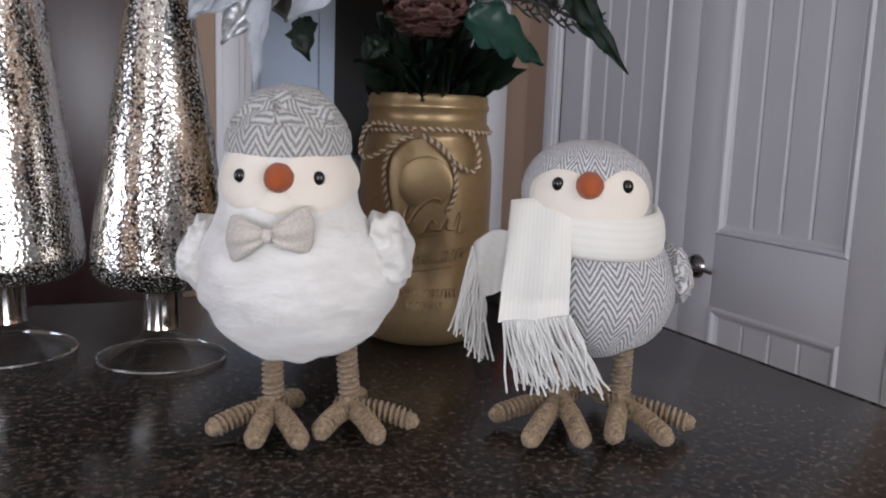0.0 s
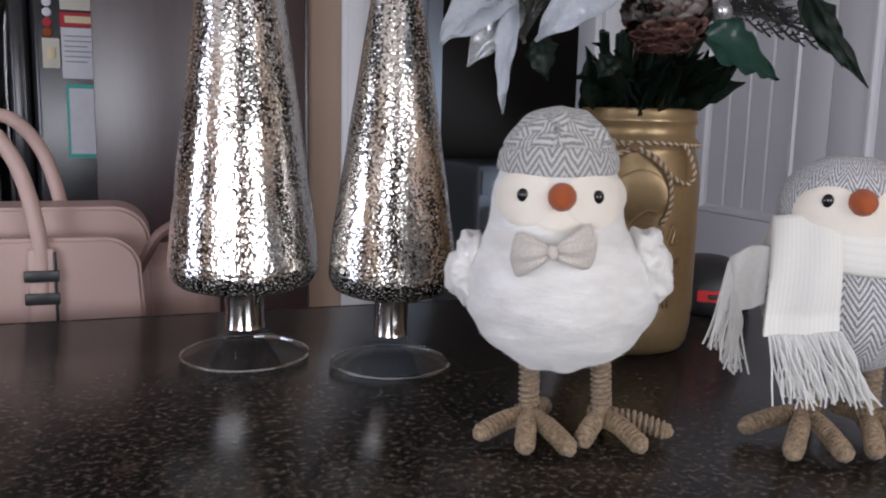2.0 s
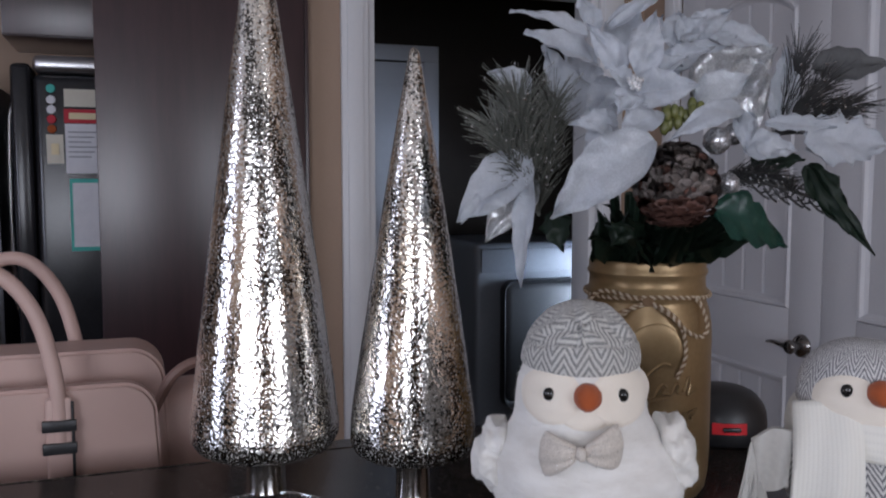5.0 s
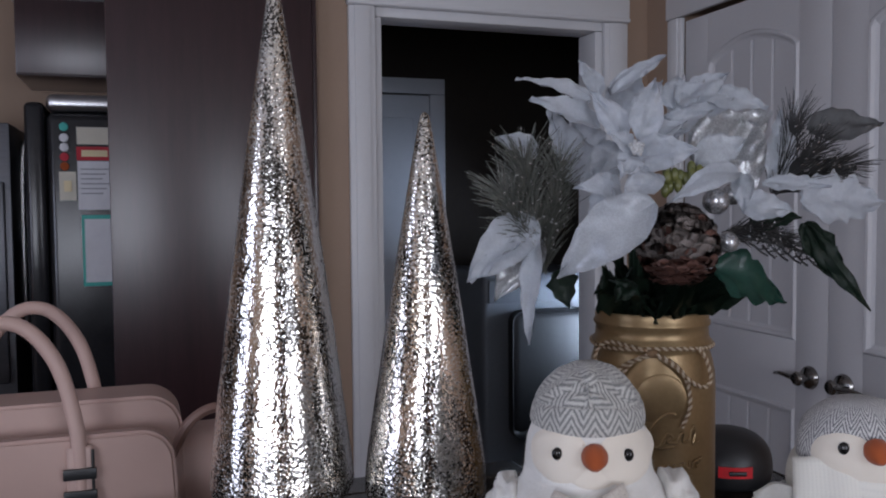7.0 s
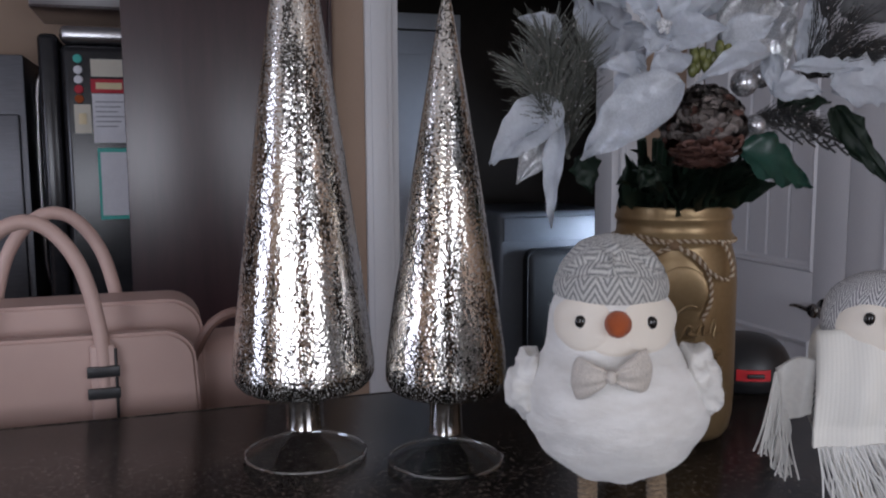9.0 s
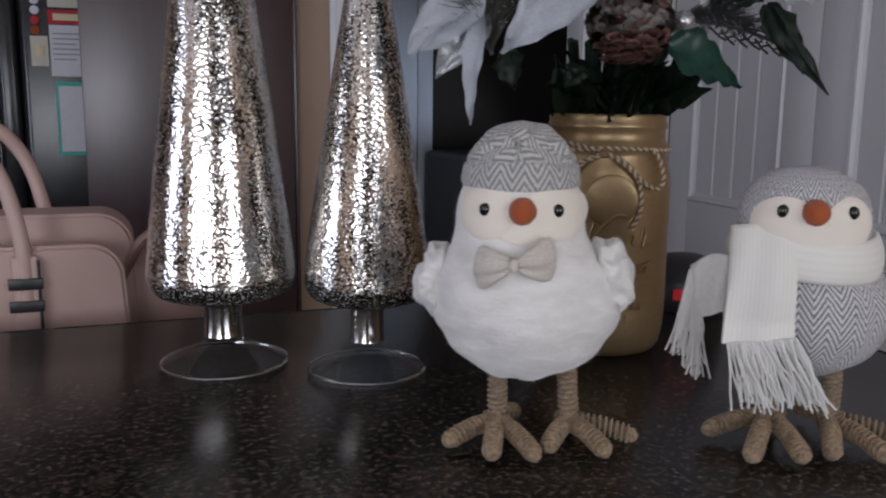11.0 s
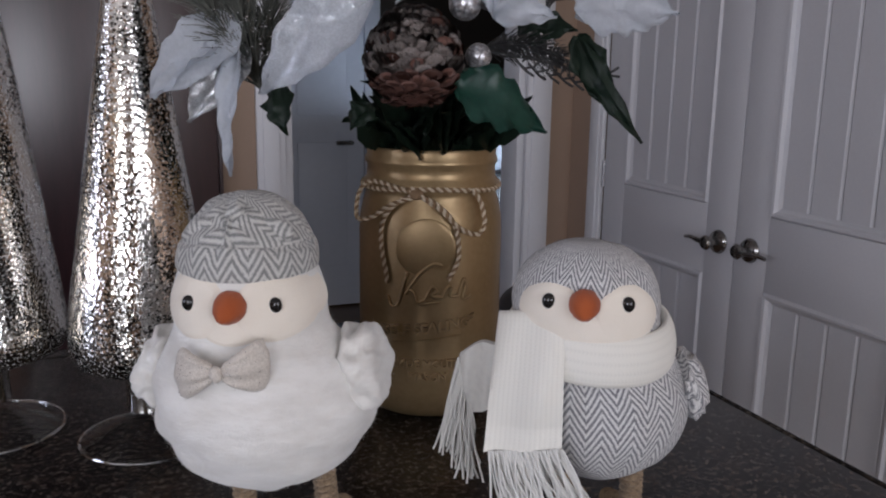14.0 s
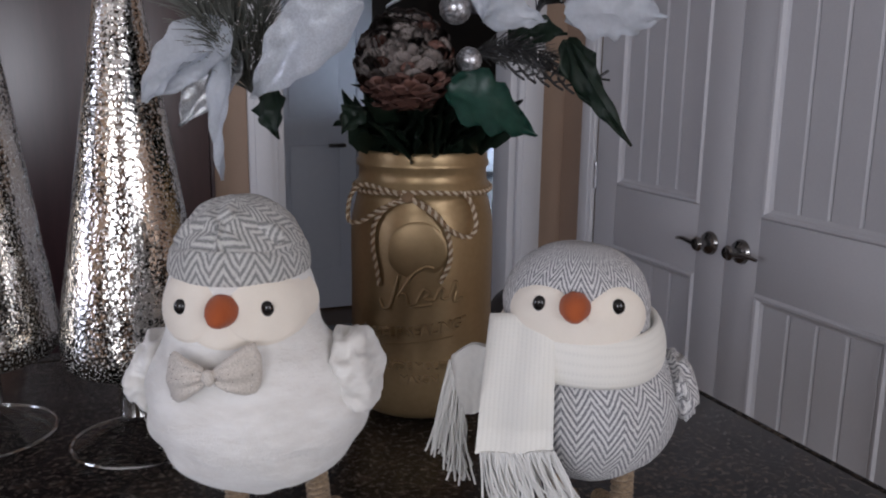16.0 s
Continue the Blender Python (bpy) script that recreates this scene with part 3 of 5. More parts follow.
def paper(name, x0, x1, z0, z1, material, label, y=3.3585):
    ob = thing(name, pose((x0 + x1) / 2, y, (z0 + z1) / 2), label, "paper", "papers on the refrigerator")
    bm = bmesh.new()
    bmesh.ops.create_grid(bm, x_segments=6, y_segments=8, size=0.5)
    for v in bm.verts:
        a, b = v.co.x, v.co.y
        v.co = Vector((a * (x1 - x0), -0.0025 * (0.5 + b) * (abs(a) + 0.3) - 0.0006, b * (z1 - z0)))
    bmesh.ops.solidify(bm, geom=bm.faces[:], thickness=0.0004)
    part("sheet", bm, material, ob)
    return ob


def bars(ob, x0, x1, z, h, material, n, step):
    for k in range(n):
        part("line", boxed(x0, x1 - 0.012 * (k % 3), -0.0046, -0.0040, z - k * step - h / 2, z - k * step + h / 2), material, ob)


INK = plain("grey_ink", (0.25, 0.25, 0.28), (0.33, 0.33, 0.36), 40, 0.8)
fly = paper("flyer", -0.372, -0.251, 1.395, 1.575, PAPER, "white printed sheet held on the refrigerator")
bars(fly, -0.05, 0.05, 0.06, 0.004, INK, 6, 0.018)
hd = paper("banner", -0.374, -0.250, 1.578, 1.628, REDP, "red strip with a yellow heading on the refrigerator")
part("heading", boxed(-0.045, 0.045, -0.0056, -0.005, -0.012, 0.012), YELLOWP, hd)
paper("note", -0.372, -0.260, 1.637, 1.70, CREAM, "cream note held on the refrigerator")
tl = paper("calendar_sheet", -0.362, -0.244, 1.11, 1.375, TEAL, "white sheet with a teal border on the refrigerator")
part("page", boxed(-0.050, 0.050, -0.0056, -0.0048, -0.118, 0.118), PAPER, tl)
card = paper("card", -0.435, -0.378, 1.43, 1.535, CREAM, "cream card with a round brown emblem")
part("emblem", boxed(-0.013, 0.013, -0.0056, -0.0048, -0.02, 0.02, 0.0003), YELLOWP, card)
for k, z in enumerate((1.70, 1.66, 1.625, 1.59, 1.555)):
    mg = thing("magnet", pose(-0.415, 3.3595, z), "small round coloured magnet on the refrigerator", "magnet", "refrigerator magnets")
    bm = lathe([(0.0, 0.0), (0.015, 0.0), (0.016, 0.003), (0.013, 0.006), (0.0, 0.0065)], 16)
    bm.transform(pose(0, 0, 0, 90))
    part("disc", bm, (TEAL, PAPER, PAPER, REDP, ORANGE)[k], mg)

up = thing("wall_cabinet", pose(-0.60, 3.60, 1.92), "dark wooden cabinet above the refrigerator", "cabinet")
part("body", boxed(0, 0.98, 0.02, 0.5, 0, 0.30, 0.003), CHERRY, up)
part("door", boxed(0.005, 0.975, 0, 0.018, 0.004, 0.296, 0.003), CHERRY, up)
part("cornice", boxed(-0.02, 1.0, -0.03, 0.5, 0.302, 0.35, 0.008), WHITE, up, "pale cornice board")
OVEN = plain("dark_steel", (0.16, 0.165, 0.185), (0.24, 0.245, 0.27), 20, 0.42, metal=1.0, stretch=(1, 1, 12))
ov = thing("wall_oven", pose(-1.37, 3.45, 0), "dark brushed steel wall oven beside the refrigerator", "oven")
part("body", boxed(0, 0.76, 0.02, 0.64, 0.02, 1.72, 0.005), OVEN, ov)
part("door", boxed(0.02, 0.74, -0.02, 0.018, 0.75, 1.5, 0.008), OVEN, ov)
part("handle", tube([(0.10, -0.065, 1.42), (0.66, -0.065, 1.42)], 0.012, 10), STEEL, ov)

# ---- the bar counter and the worktop behind it ----
bar = thing("bar_counter", pose(0, 0, 0), "dark brown speckled laminate bar counter with a soft sheen", "counter")
part("top", boxed(-1.7, 0.520, 0.028, 0.794, 1.062, 1.10, 0.0015), COUNTER, bar)
part("end_edge", boxed(0.5205, 0.528, 0.020, 0.802, 1.062, 1.1, 0.0035, segments=4), COUNTER, bar, "rounded laminate edge")
part("far_edge", boxed(-1.7, 0.5200, 0.7945, 0.802, 1.062, 1.1, 0.0035, segments=4), COUNTER, bar, "rounded laminate edge")
part("near_edge", boxed(-1.7, 0.5200, 0.020, 0.0275, 1.062, 1.1, 0.0035, segments=4), COUNTER, bar, "rounded laminate edge")
pony = thing("bar_wall", pose(0, 0, 0), "dark cherry panelled half wall under the bar counter", "half wall")
pony["kind"] = "structure"
part("panel", boxed(-1.65, 0.46, 0.45, 0.70, 0, 1.06, 0.002), CHERRY, pony)
bm = boxed(-1.7, 0.50, 0.703, 1.38, 0.885, 0.925, 0.006, segments=3)
tagged(mesh_ob("worktop", bm, COUNTER, None, True), "dark laminate kitchen worktop below the bar", "worktop")
base = thing("base_cabinet", pose(0, 0, 0), "dark cherry base cabinet under the worktop", "cabinet")
part("body", boxed(-1.68, 0.47, 0.705, 1.33, 0.1, 0.884, 0.002), CHERRY, base)
part("plinth", boxed(-1.66, 0.46, 0.75, 1.28, 0.0, 0.099), BLACKP, base)

TOP = 1.1005


# ---- silvered glass trees ----
def glass_tree(m, s, height, r_max, label):
    t = thing("glass_tree", m, label, "ornament", "silver glass trees")
    rf, rs = 0.95 * r_max * (0.91 if s > 1.1 else 1.0), 0.0137 * s
    zs = 0.053
    top = [(rs * 0.95, 0.0235), (rf * 0.40, 0.0175), (rf * 0.62, 0.0115), (rf * 0.85, 0.0055), (rf * 0.97, 0.0030), (rf, 0.0018)]
    foot = top + [(rf * 0.99, 0.0006), (rf * 0.965, 0.0008)] + [(r - 0.0006, z - 0.0014) for r, z in top[-3:0:-1]] + [(rs * 0.5, 0.0195), (0.0, 0.0200)]
    foot = [(max(r, 0.0), z) for r, z in foot]
    part("foot", lathe(foot, 72), FOOTGLASS, t, "clear glass foot").visible_shadow = False
    rim = part("rim", tube([(rf * math.cos(2 * math.pi * k / 72), rf * math.sin(2 * math.pi * k / 72), 0.0016) for k in range(73)], 0.0014, 8), RIMGLASS, t, "clear glass rim")
    rim.visible_shadow = False
    part("stem", lathe([(0.0, 0.021), (rs * 1.04, 0.0245), (rs, 0.029), (rs * 0.97, zs - 0.004), (rs * 1.05, zs + 0.002), (0.0, zs + 0.003)], 32), SILVER, t, "silvered glass stem")
    rows = [(rs, zs), (0.55 * r_max, zs + 0.002), (0.86 * r_max, zs + 0.007), (0.97 * r_max, zs + 0.014), (r_max, zs + 0.023), (0.965 * r_max, zs + 0.045)]
    z0 = zs + 0.045
    for k in range(1, 15):
        f = k / 15
        rows.append((0.965 * r_max * (1 - f) * (1 + (0.15 if s > 1.1 else 0.10) * f) + 0.0035 * f, z0 + (height - z0) * f))
    rows += [(0.0042, height - 0.006), (0.0028, height - 0.002), (0.0, height)]
    bm = lathe(smooth_rows(rows, 4), 120)
    seed = s * 7
    for v in bm.verts:
        r = math.hypot(v.co.x, v.co.y)
        if r < 1e-5:
            continue
        a = math.atan2(v.co.y, v.co.x)
        f = min(1.0, r / r_max * 1.4) * (1 if v.co.z > zs + 0.012 else max(0, (v.co.z - zs) / 0.012))
        k = 1 + 0.013 * f * (abs(math.cos(4.5 * a + 0.4)) ** 0.8 - 0.6) + 0.012 * f * noise.noise(Vector((v.co.x * 55 + seed, v.co.y * 55, v.co.z * 38)))
        v.co.x *= k
        v.co.y *= k
    part("cone", bm, MERCURY, t, "fluted blistered silver glass cone", sharp=80)
    return t


glass_tree(pose(0.0742, 0.586, TOP, 0, 0.45, 20), 1.0, 0.376, 0.0492, "small silver mercury glass cone tree on a clear glass foot")
glass_tree(pose(-0.0335, 0.639, TOP, 0, -0.30, 75), 1.17, 0.482, 0.0586, "tall silver mercury glass cone tree on a clear glass foot")

# ---- gold jar ----
jar = thing("mason_jar", pose(0.2930, 0.5950, TOP, 0, 0, -21), "matte gold painted mason jar tied with twine", "jar")
prof = [(0.0, 0.0), (0.040, 0.0), (0.0465, 0.0025), (0.0505, 0.009), (0.0527, 0.022), (0.0535, 0.040), (0.0535, 0.138), (0.0528, 0.150), (0.0508, 0.160), (0.0488, 0.1665), (0.0486, 0.170), (0.0502, 0.1735), (0.0502, 0.1765), (0.0480, 0.179), (0.0474, 0.188), (0.0492, 0.1905), (0.0492, 0.1932), (0.0478, 0.1955), (0.0482, 0.199), (0.0474, 0.2015), (0.0455, 0.2018), (0.0445, 0.199), (0.0445, 0.165), (0.048, 0.150), (0.048, 0.02), (0.0, 0.015)]
body = part("body", lathe([(1.045 * r_, 1.022 * z_) for r_, z_ in prof], 96), GOLD, jar, sharp=60)
R_JAR = 0.0559


def on_jar(x, z, proud=0.0):
    r = (R_JAR if z < 0.15 else R_JAR - 0.0048 * min(1, (z - 0.15) / 0.018)) + proud
    a = x / r
    return (r * math.sin(a), -r * math.cos(a), z)


def jar_text(word, size, x, z, slant):
    cu = bpy.data.curves.new("lettering", "FONT")
    cu.body, cu.size, cu.extrude, cu.align_x, cu.offset, cu.resolution_u = word, size, 0.0012, "CENTER", 0.00002, 3
    cu.bevel_depth, cu.bevel_resolution = 0.00045, 1
    tmp = new("lettering", cu)
    bpy.context.view_layer.update()
    me = bpy.data.meshes.new_from_object(tmp.evaluated_get(bpy.context.evaluated_depsgraph_get()))
    bpy.data.objects.remove(tmp)
    for v in me.vertices:
        px, pz, out = v.co.x, v.co.y, v.co.z
        v.co = on_jar(x + px, z + pz + slant * px, 0.0009 + out)
    me.materials.append(GOLD)
    ob = new("lettering", me)
    ob.parent = jar
    ob["label"] = "raised gold lettering"
    return ob


jar_text('"SELF SEALING"', 0.0112, -0.002, 0.0715, 0.13)
jar_text("WIDE MOUTH", 0.0085, -0.001, 0.0445, 0.0)
jar_text("MASON", 0.0085, -0.001, 0.0340, 0.0)
part("underline", tube([on_jar(-0.030 + 0.005 * k, 0.0665 + 0.13 * (-0.032 + 0.005 * k), 0.0002) for k in range(12)], 0.0007, 6), GOLD, jar, "raised gold stroke")
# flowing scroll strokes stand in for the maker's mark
for stroke in (((-0.033, 0.098), (-0.030, 0.091), (-0.024, 0.093), (-0.020, 0.106), (-0.017, 0.117)), ((-0.018, 0.101), (-0.008, 0.116), (0.002, 0.124), (0.009, 0.123)), ((-0.017, 0.104), (-0.012, 0.103), (-0.009, 0.095), (-0.003, 0.097)), ((-0.003, 0.098), (0.002, 0.107), (0.006, 0.104), (0.002, 0.100), (0.010, 0.099)), ((0.010, 0.099), (0.014, 0.107), (0.017, 0.106), (0.016, 0.100), (0.022, 0.100)), ((0.022, 0.100), (0.026, 0.112), (0.028, 0.106), (0.026, 0.097), (0.033, 0.099))):
    part("scroll", tube(smooth_rows([on_jar(*p, 0.0007) for p in stroke], 6), 0.0014, 8), GOLD, jar, "raised gold scroll stroke")
part("scroll", tube([on_jar(-0.007 + 0.003 * k, 0.0935 + 0.0004 * k, 0.0002) for k in range(6)], 0.0012, 8), GOLD, jar, "raised gold scroll stroke")
bm = ball(0.0225, 40, 22, (1.0, 0.10, 0.95), on_jar(-0.003, 0.136, -0.0014))
part("medallion", bm, GOLD, jar, "raised gold disc")

# twine tied in a bow round the jar's neck
tw = thing("twine_bow", pose(0.2930, 0.5950, TOP + 0.0038, 0, 0, -21), "brown and cream twisted twine tied in a bow round the jar", "twine")


def cord(name, path, r=0.00105, turns=0.0062):
    pts = dense(smooth_rows(path, 8), 0.0006)
    side, s, strands = None, 0.0, ([], [])
    for i, p in enumerate(pts):
        p = Vector(p)
        d = (Vector(pts[min(i + 1, len(pts) - 1)]) - Vector(pts[max(i - 1, 0)])).normalized()
        side = d.orthogonal().normalized() if side is None else (side - d * side.dot(d)).normalized()
        upv = d.cross(side)
        s += (p - Vector(pts[i - 1])).length if i else 0
        for q, st in enumerate(strands):
            a = 2 * math.pi * s / turns + q * math.pi
            st.append(p + (side * math.cos(a) + upv * math.sin(a)) * r * 0.85)
    a = part(name, tube(strands[0], r, 7), CORD, tw, "brown strand of the twine")
    part("strand", tube(strands[1], r, 7), CORDW, a, "cream strand of the twine")


cord("loop", [(0.0533 * math.cos(a), 0.0533 * math.sin(a), 0.1735 + 0.0012 * math.sin(3 * a)) for a in (2 * math.pi * k / 24 for k in range(25))])
cord("loop", [on_jar(-0.010, 0.1710, 0.003), on_jar(-0.028, 0.1760, 0.004), on_jar(-0.052, 0.1780, 0.006), on_jar(-0.066, 0.1680, 0.010), on_jar(-0.064, 0.1520, 0.011), on_jar(-0.050, 0.1520, 0.008), on_jar(-0.030, 0.1628, 0.005), on_jar(-0.010, 0.1700, 0.004)])
cord("loop", [on_jar(-0.010, 0.1710, 0.004), on_jar(0.006, 0.1618, 0.005), on_jar(0.022, 0.1477, 0.006), on_jar(0.036, 0.1423, 0.007), on_jar(0.043, 0.1498, 0.008), on_jar(0.040, 0.1650, 0.006), on_jar(0.032, 0.1740, 0.004)])
cord("tail", [on_jar(-0.010, 0.1710, 0.004), on_jar(-0.026, 0.1639, 0.004), on_jar(-0.037, 0.1509, 0.003), on_jar(-0.039, 0.1336, 0.003), on_jar(-0.035, 0.1163, 0.003), on_jar(-0.033, 0.1043, 0.003)])
cord("tail", [on_jar(-0.010, 0.1710, 0.005), on_jar(0.004, 0.1650, 0.006), on_jar(0.016, 0.1531, 0.004), on_jar(0.021, 0.1379, 0.003), on_jar(0.021, 0.1227, 0.003), on_jar(0.014, 0.1087, 0.003)])
part("knot", wobble(ball(0.0042, 12, 8, (1.3, 0.9, 1.0), on_jar(-0.010, 0.1710, 0.003)), 0.001, 400), CORD, tw)

# ---- bouquet ----
bq = thing("bouquet", pose(0.2914, 0.5957, TOP + 0.2035, 0, 0, -19), "silver and white artificial poinsettia bouquet with a frosted pine cone", "bouquet")
LEAF = {"petal": (PETAL, 0, "pearly white fabric petal"), "glitter": (SPARKLE, 0, "white leaf with silver sparkle"), "strong": (GLITTER, 0, "silver glitter leaf"), "satin": (SATIN, 0, "white satin petal"), "serrated": (SATIN, 5, "pale serrated leaf"), "grey": (GREYLEAF, 0, "grey leaf"), "dark": (DKGREEN, 3, "dark green leaf"), "holly": (GREEN, 4, "glossy green holly leaf")}
_rng = random.Random(4)


def leaf(kind, base, tip, width, curl=0.1, roll=0.0, nx=8, ny=18):
    mat, teeth, label = LEAF[kind]
    b, t = Vector(base), Vector(tip)
    axis = t - b
    ln = axis.length
    ax = axis.normalized()
    face = Vector((0.0, -1.0, 0.45)).normalized()
    face = (face - ax * face.dot(ax)).normalized()
    face = Matrix.Rotation(radians(roll), 3, ax) @ face
    side = ax.cross(face)
    seed = _rng.random() * 50
    twist = _rng.uniform(-0.5, 0.5)
    bm = bmesh.new()
    rows = []
    for j in range(ny + 1):
        f = j / ny
        w = 0.5 * width * 3.05 * (f + 0.015) ** 0.60 * (1 - f) ** 1.15 * (1 + 0.05 * noise.noise(Vector((f * 9, seed, 0))))
        if j == ny:
            w = 0.0003
        row = []
        for i in range(nx + 1):
            g = 2 * i / nx - 1
            ww = w
            if teeth and abs(g) > 0.99:
                ww *= 1.0 + 0.34 * (2 * abs((f * teeth) % 1 - 0.5) - 0.5)
            p = b + ax * (ln * f) + side * (g * ww)
            lift = -curl * ln * (f - 0.5) ** 2 * 1.6 + curl * ln * 0.4
            lift += abs(g) ** 0.8 * ww * 0.34 + twist * g * ww * f - 0.0023 * math.cos(24 * f - 5 * abs(g)) * abs(g) * (width / 0.04)
            lift += 0.0050 * noise.noise(Vector((f * 3 + seed, g * 1.6, seed)))
            row.append(bm.verts.new(p + face * lift))
        rows.append(row)
    for a, c in zip(rows, rows[1:]):
        for i in range(nx):
            bm.faces.new((a[i], a[i + 1], c[i + 1], c[i]))
    bmesh.ops.solidify(bm, geom=bm.faces[:], thickness=0.0005)
    bmesh.ops.recalc_face_normals(bm, faces=bm.faces)
    return part({"petal": "petal", "satin": "petal"}.get(kind, "leaf"), bm, mat, bq, label, sharp=60)


leaf('petal', (-0.071, -0.100, 0.178), (-0.130, -0.110, 0.193), 0.018, 0.15, 10)
leaf('petal', (-0.063, -0.090, 0.182), (-0.079, -0.090, 0.210), 0.018, 0.12, 0)
leaf('petal', (-0.066, -0.115, 0.155), (-0.120, -0.125, 0.177), 0.023, 0.12, 10)
leaf('petal', (-0.054, -0.090, 0.184), (-0.007, -0.080, 0.215), 0.018, 0.15, -10)
leaf('petal', (-0.048, -0.080, 0.164), (-0.027, -0.070, 0.211), 0.030, 0.12, 0)
leaf('petal', (-0.079, -0.105, 0.112), (-0.104, -0.100, 0.171), 0.038, 0.10, 15)
leaf('petal', (-0.053, -0.115, 0.143), (-0.074, -0.120, 0.110), 0.027, 0.15, -15)
leaf('petal', (-0.066, -0.090, 0.132), (-0.086, -0.090, 0.167), 0.029, 0.10, 0)
leaf('petal', (-0.115, -0.120, 0.135), (-0.146, -0.130, 0.148), 0.018, 0.15, 0)
leaf('petal', (-0.004, -0.095, 0.170), (-0.001, -0.090, 0.198), 0.028, 0.20, 0)
leaf('petal', (-0.002, -0.100, 0.173), (0.019, -0.095, 0.193), 0.021, 0.20, -15)
leaf('petal', (0.008, -0.085, 0.179), (0.043, -0.080, 0.201), 0.022, 0.12, 0)
leaf('petal', (0.021, -0.085, 0.179), (0.073, -0.085, 0.173), 0.021, 0.15, -10)
leaf('petal', (-0.019, -0.105, 0.155), (0.023, -0.105, 0.169), 0.020, 0.15, 20)
leaf('petal', (-0.024, -0.100, 0.153), (0.001, -0.110, 0.152), 0.020, 0.15, 20)
leaf('petal', (-0.036, -0.110, 0.161), (-0.015, -0.100, 0.193), 0.020, 0.10, -20)
leaf('petal', (0.070, -0.100, 0.116), (0.079, -0.095, 0.170), 0.024, 0.10, 20)
leaf('petal', (0.007, -0.090, 0.163), (0.052, -0.080, 0.186), 0.024, 0.10, 0)
leaf('strong', (0.003, -0.125, 0.126), (0.061, -0.125, 0.166), 0.048, 0.05, -8)
leaf('strong', (0.038, -0.128, 0.159), (0.041, -0.135, 0.097), 0.027, 0.12, 15)
leaf('glitter', (0.001, -0.135, 0.126), (0.038, -0.135, 0.145), 0.027, 0.06, 0)
leaf('satin', (-0.042, -0.135, 0.144), (-0.027, -0.125, 0.191), 0.025, 0.14, 8)
leaf('satin', (-0.050, -0.130, 0.147), (-0.076, -0.125, 0.182), 0.020, 0.16, -12)
leaf('petal', (-0.045, -0.140, 0.131), (-0.002, -0.150, 0.136), 0.026, 0.14, 8)
leaf('petal', (-0.047, -0.140, 0.133), (-0.059, -0.155, 0.115), 0.021, 0.20, 0)
leaf('petal', (-0.047, -0.138, 0.135), (-0.065, -0.140, 0.150), 0.018, 0.20, 10)
leaf('petal', (-0.041, -0.132, 0.138), (-0.003, -0.125, 0.159), 0.019, 0.15, -10)
leaf('petal', (-0.030, -0.125, 0.130), (-0.062, -0.135, 0.123), 0.017, 0.20, 0)
leaf('petal', (0.029, -0.145, 0.121), (-0.025, -0.155, 0.097), 0.020, 0.30, 10)
leaf('petal', (0.033, -0.140, 0.119), (0.032, -0.148, 0.090), 0.016, 0.15, 20)
leaf('satin', (0.033, -0.140, 0.094), (0.071, -0.142, 0.092), 0.025, 0.12, 0)
leaf('petal', (-0.056, -0.140, 0.109), (-0.092, -0.155, 0.110), 0.020, 0.25, -10)
leaf('petal', (-0.065, -0.145, 0.110), (-0.078, -0.150, 0.076), 0.019, 0.20, 25)
leaf('petal', (-0.032, -0.145, 0.120), (-0.059, -0.160, 0.098), 0.025, 0.15, 0)
leaf('glitter', (-0.038, -0.168, 0.099), (-0.104, -0.150, 0.044), 0.040, 0.24, 0)
leaf('serrated', (0.057, -0.115, 0.112), (0.108, -0.120, 0.109), 0.013, 0.10, 0)
leaf('serrated', (0.086, -0.115, 0.098), (0.156, -0.105, 0.097), 0.041, 0.12, 0)
leaf('grey', (0.101, -0.090, 0.154), (0.164, -0.085, 0.159), 0.029, 0.12, 0)
leaf('petal', (-0.118, -0.135, 0.087), (-0.169, -0.145, 0.041), 0.035, 0.15, 0)
leaf('strong', (-0.115, -0.130, 0.073), (-0.149, -0.140, 0.027), 0.030, 0.10, 0)
leaf('petal', (-0.117, -0.145, 0.072), (-0.124, -0.146, -0.005), 0.016, 0.12, 30)
leaf('petal', (-0.129, -0.142, 0.071), (-0.167, -0.150, 0.042), 0.015, 0.10, 40)
leaf('holly', (0.011, -0.145, 0.052), (0.069, -0.135, 0.023), 0.038, 0.10, 0)
leaf('dark', (0.087, -0.125, 0.080), (0.124, -0.150, 0.018), 0.015, 0.15, 40)
leaf('dark', (0.087, -0.120, 0.082), (0.110, -0.140, 0.032), 0.021, 0.20, 20)
leaf('dark', (-0.097, -0.120, 0.048), (-0.092, -0.130, 0.019), 0.022, 0.15, 20)
leaf('dark', (0.053, -0.100, 0.086), (0.090, -0.110, 0.086), 0.026, 0.15, 0)
leaf('dark', (-0.041, -0.110, 0.038), (-0.054, -0.115, 0.022), 0.018, 0.15, 0)
# dark foliage filling the mouth of the jar below the flowers
for k in range(34):
    a = _rng.uniform(-1.0, 1.0)
    d = _rng.uniform(0.3, 1.0)
    leaf("dark", (0.036 * a, -0.010 - 0.025 * d, 0.002 + 0.01 * _rng.random()), (0.062 * a + 0.01 * _rng.gauss(0, 1), -0.035 - 0.075 * d, 0.022 + 0.030 * _rng.random()), 0.026, 0.15, _rng.uniform(-40, 40), 4, 8)
# flower hearts, cone, baubles, berries
bm = bmesh.new()
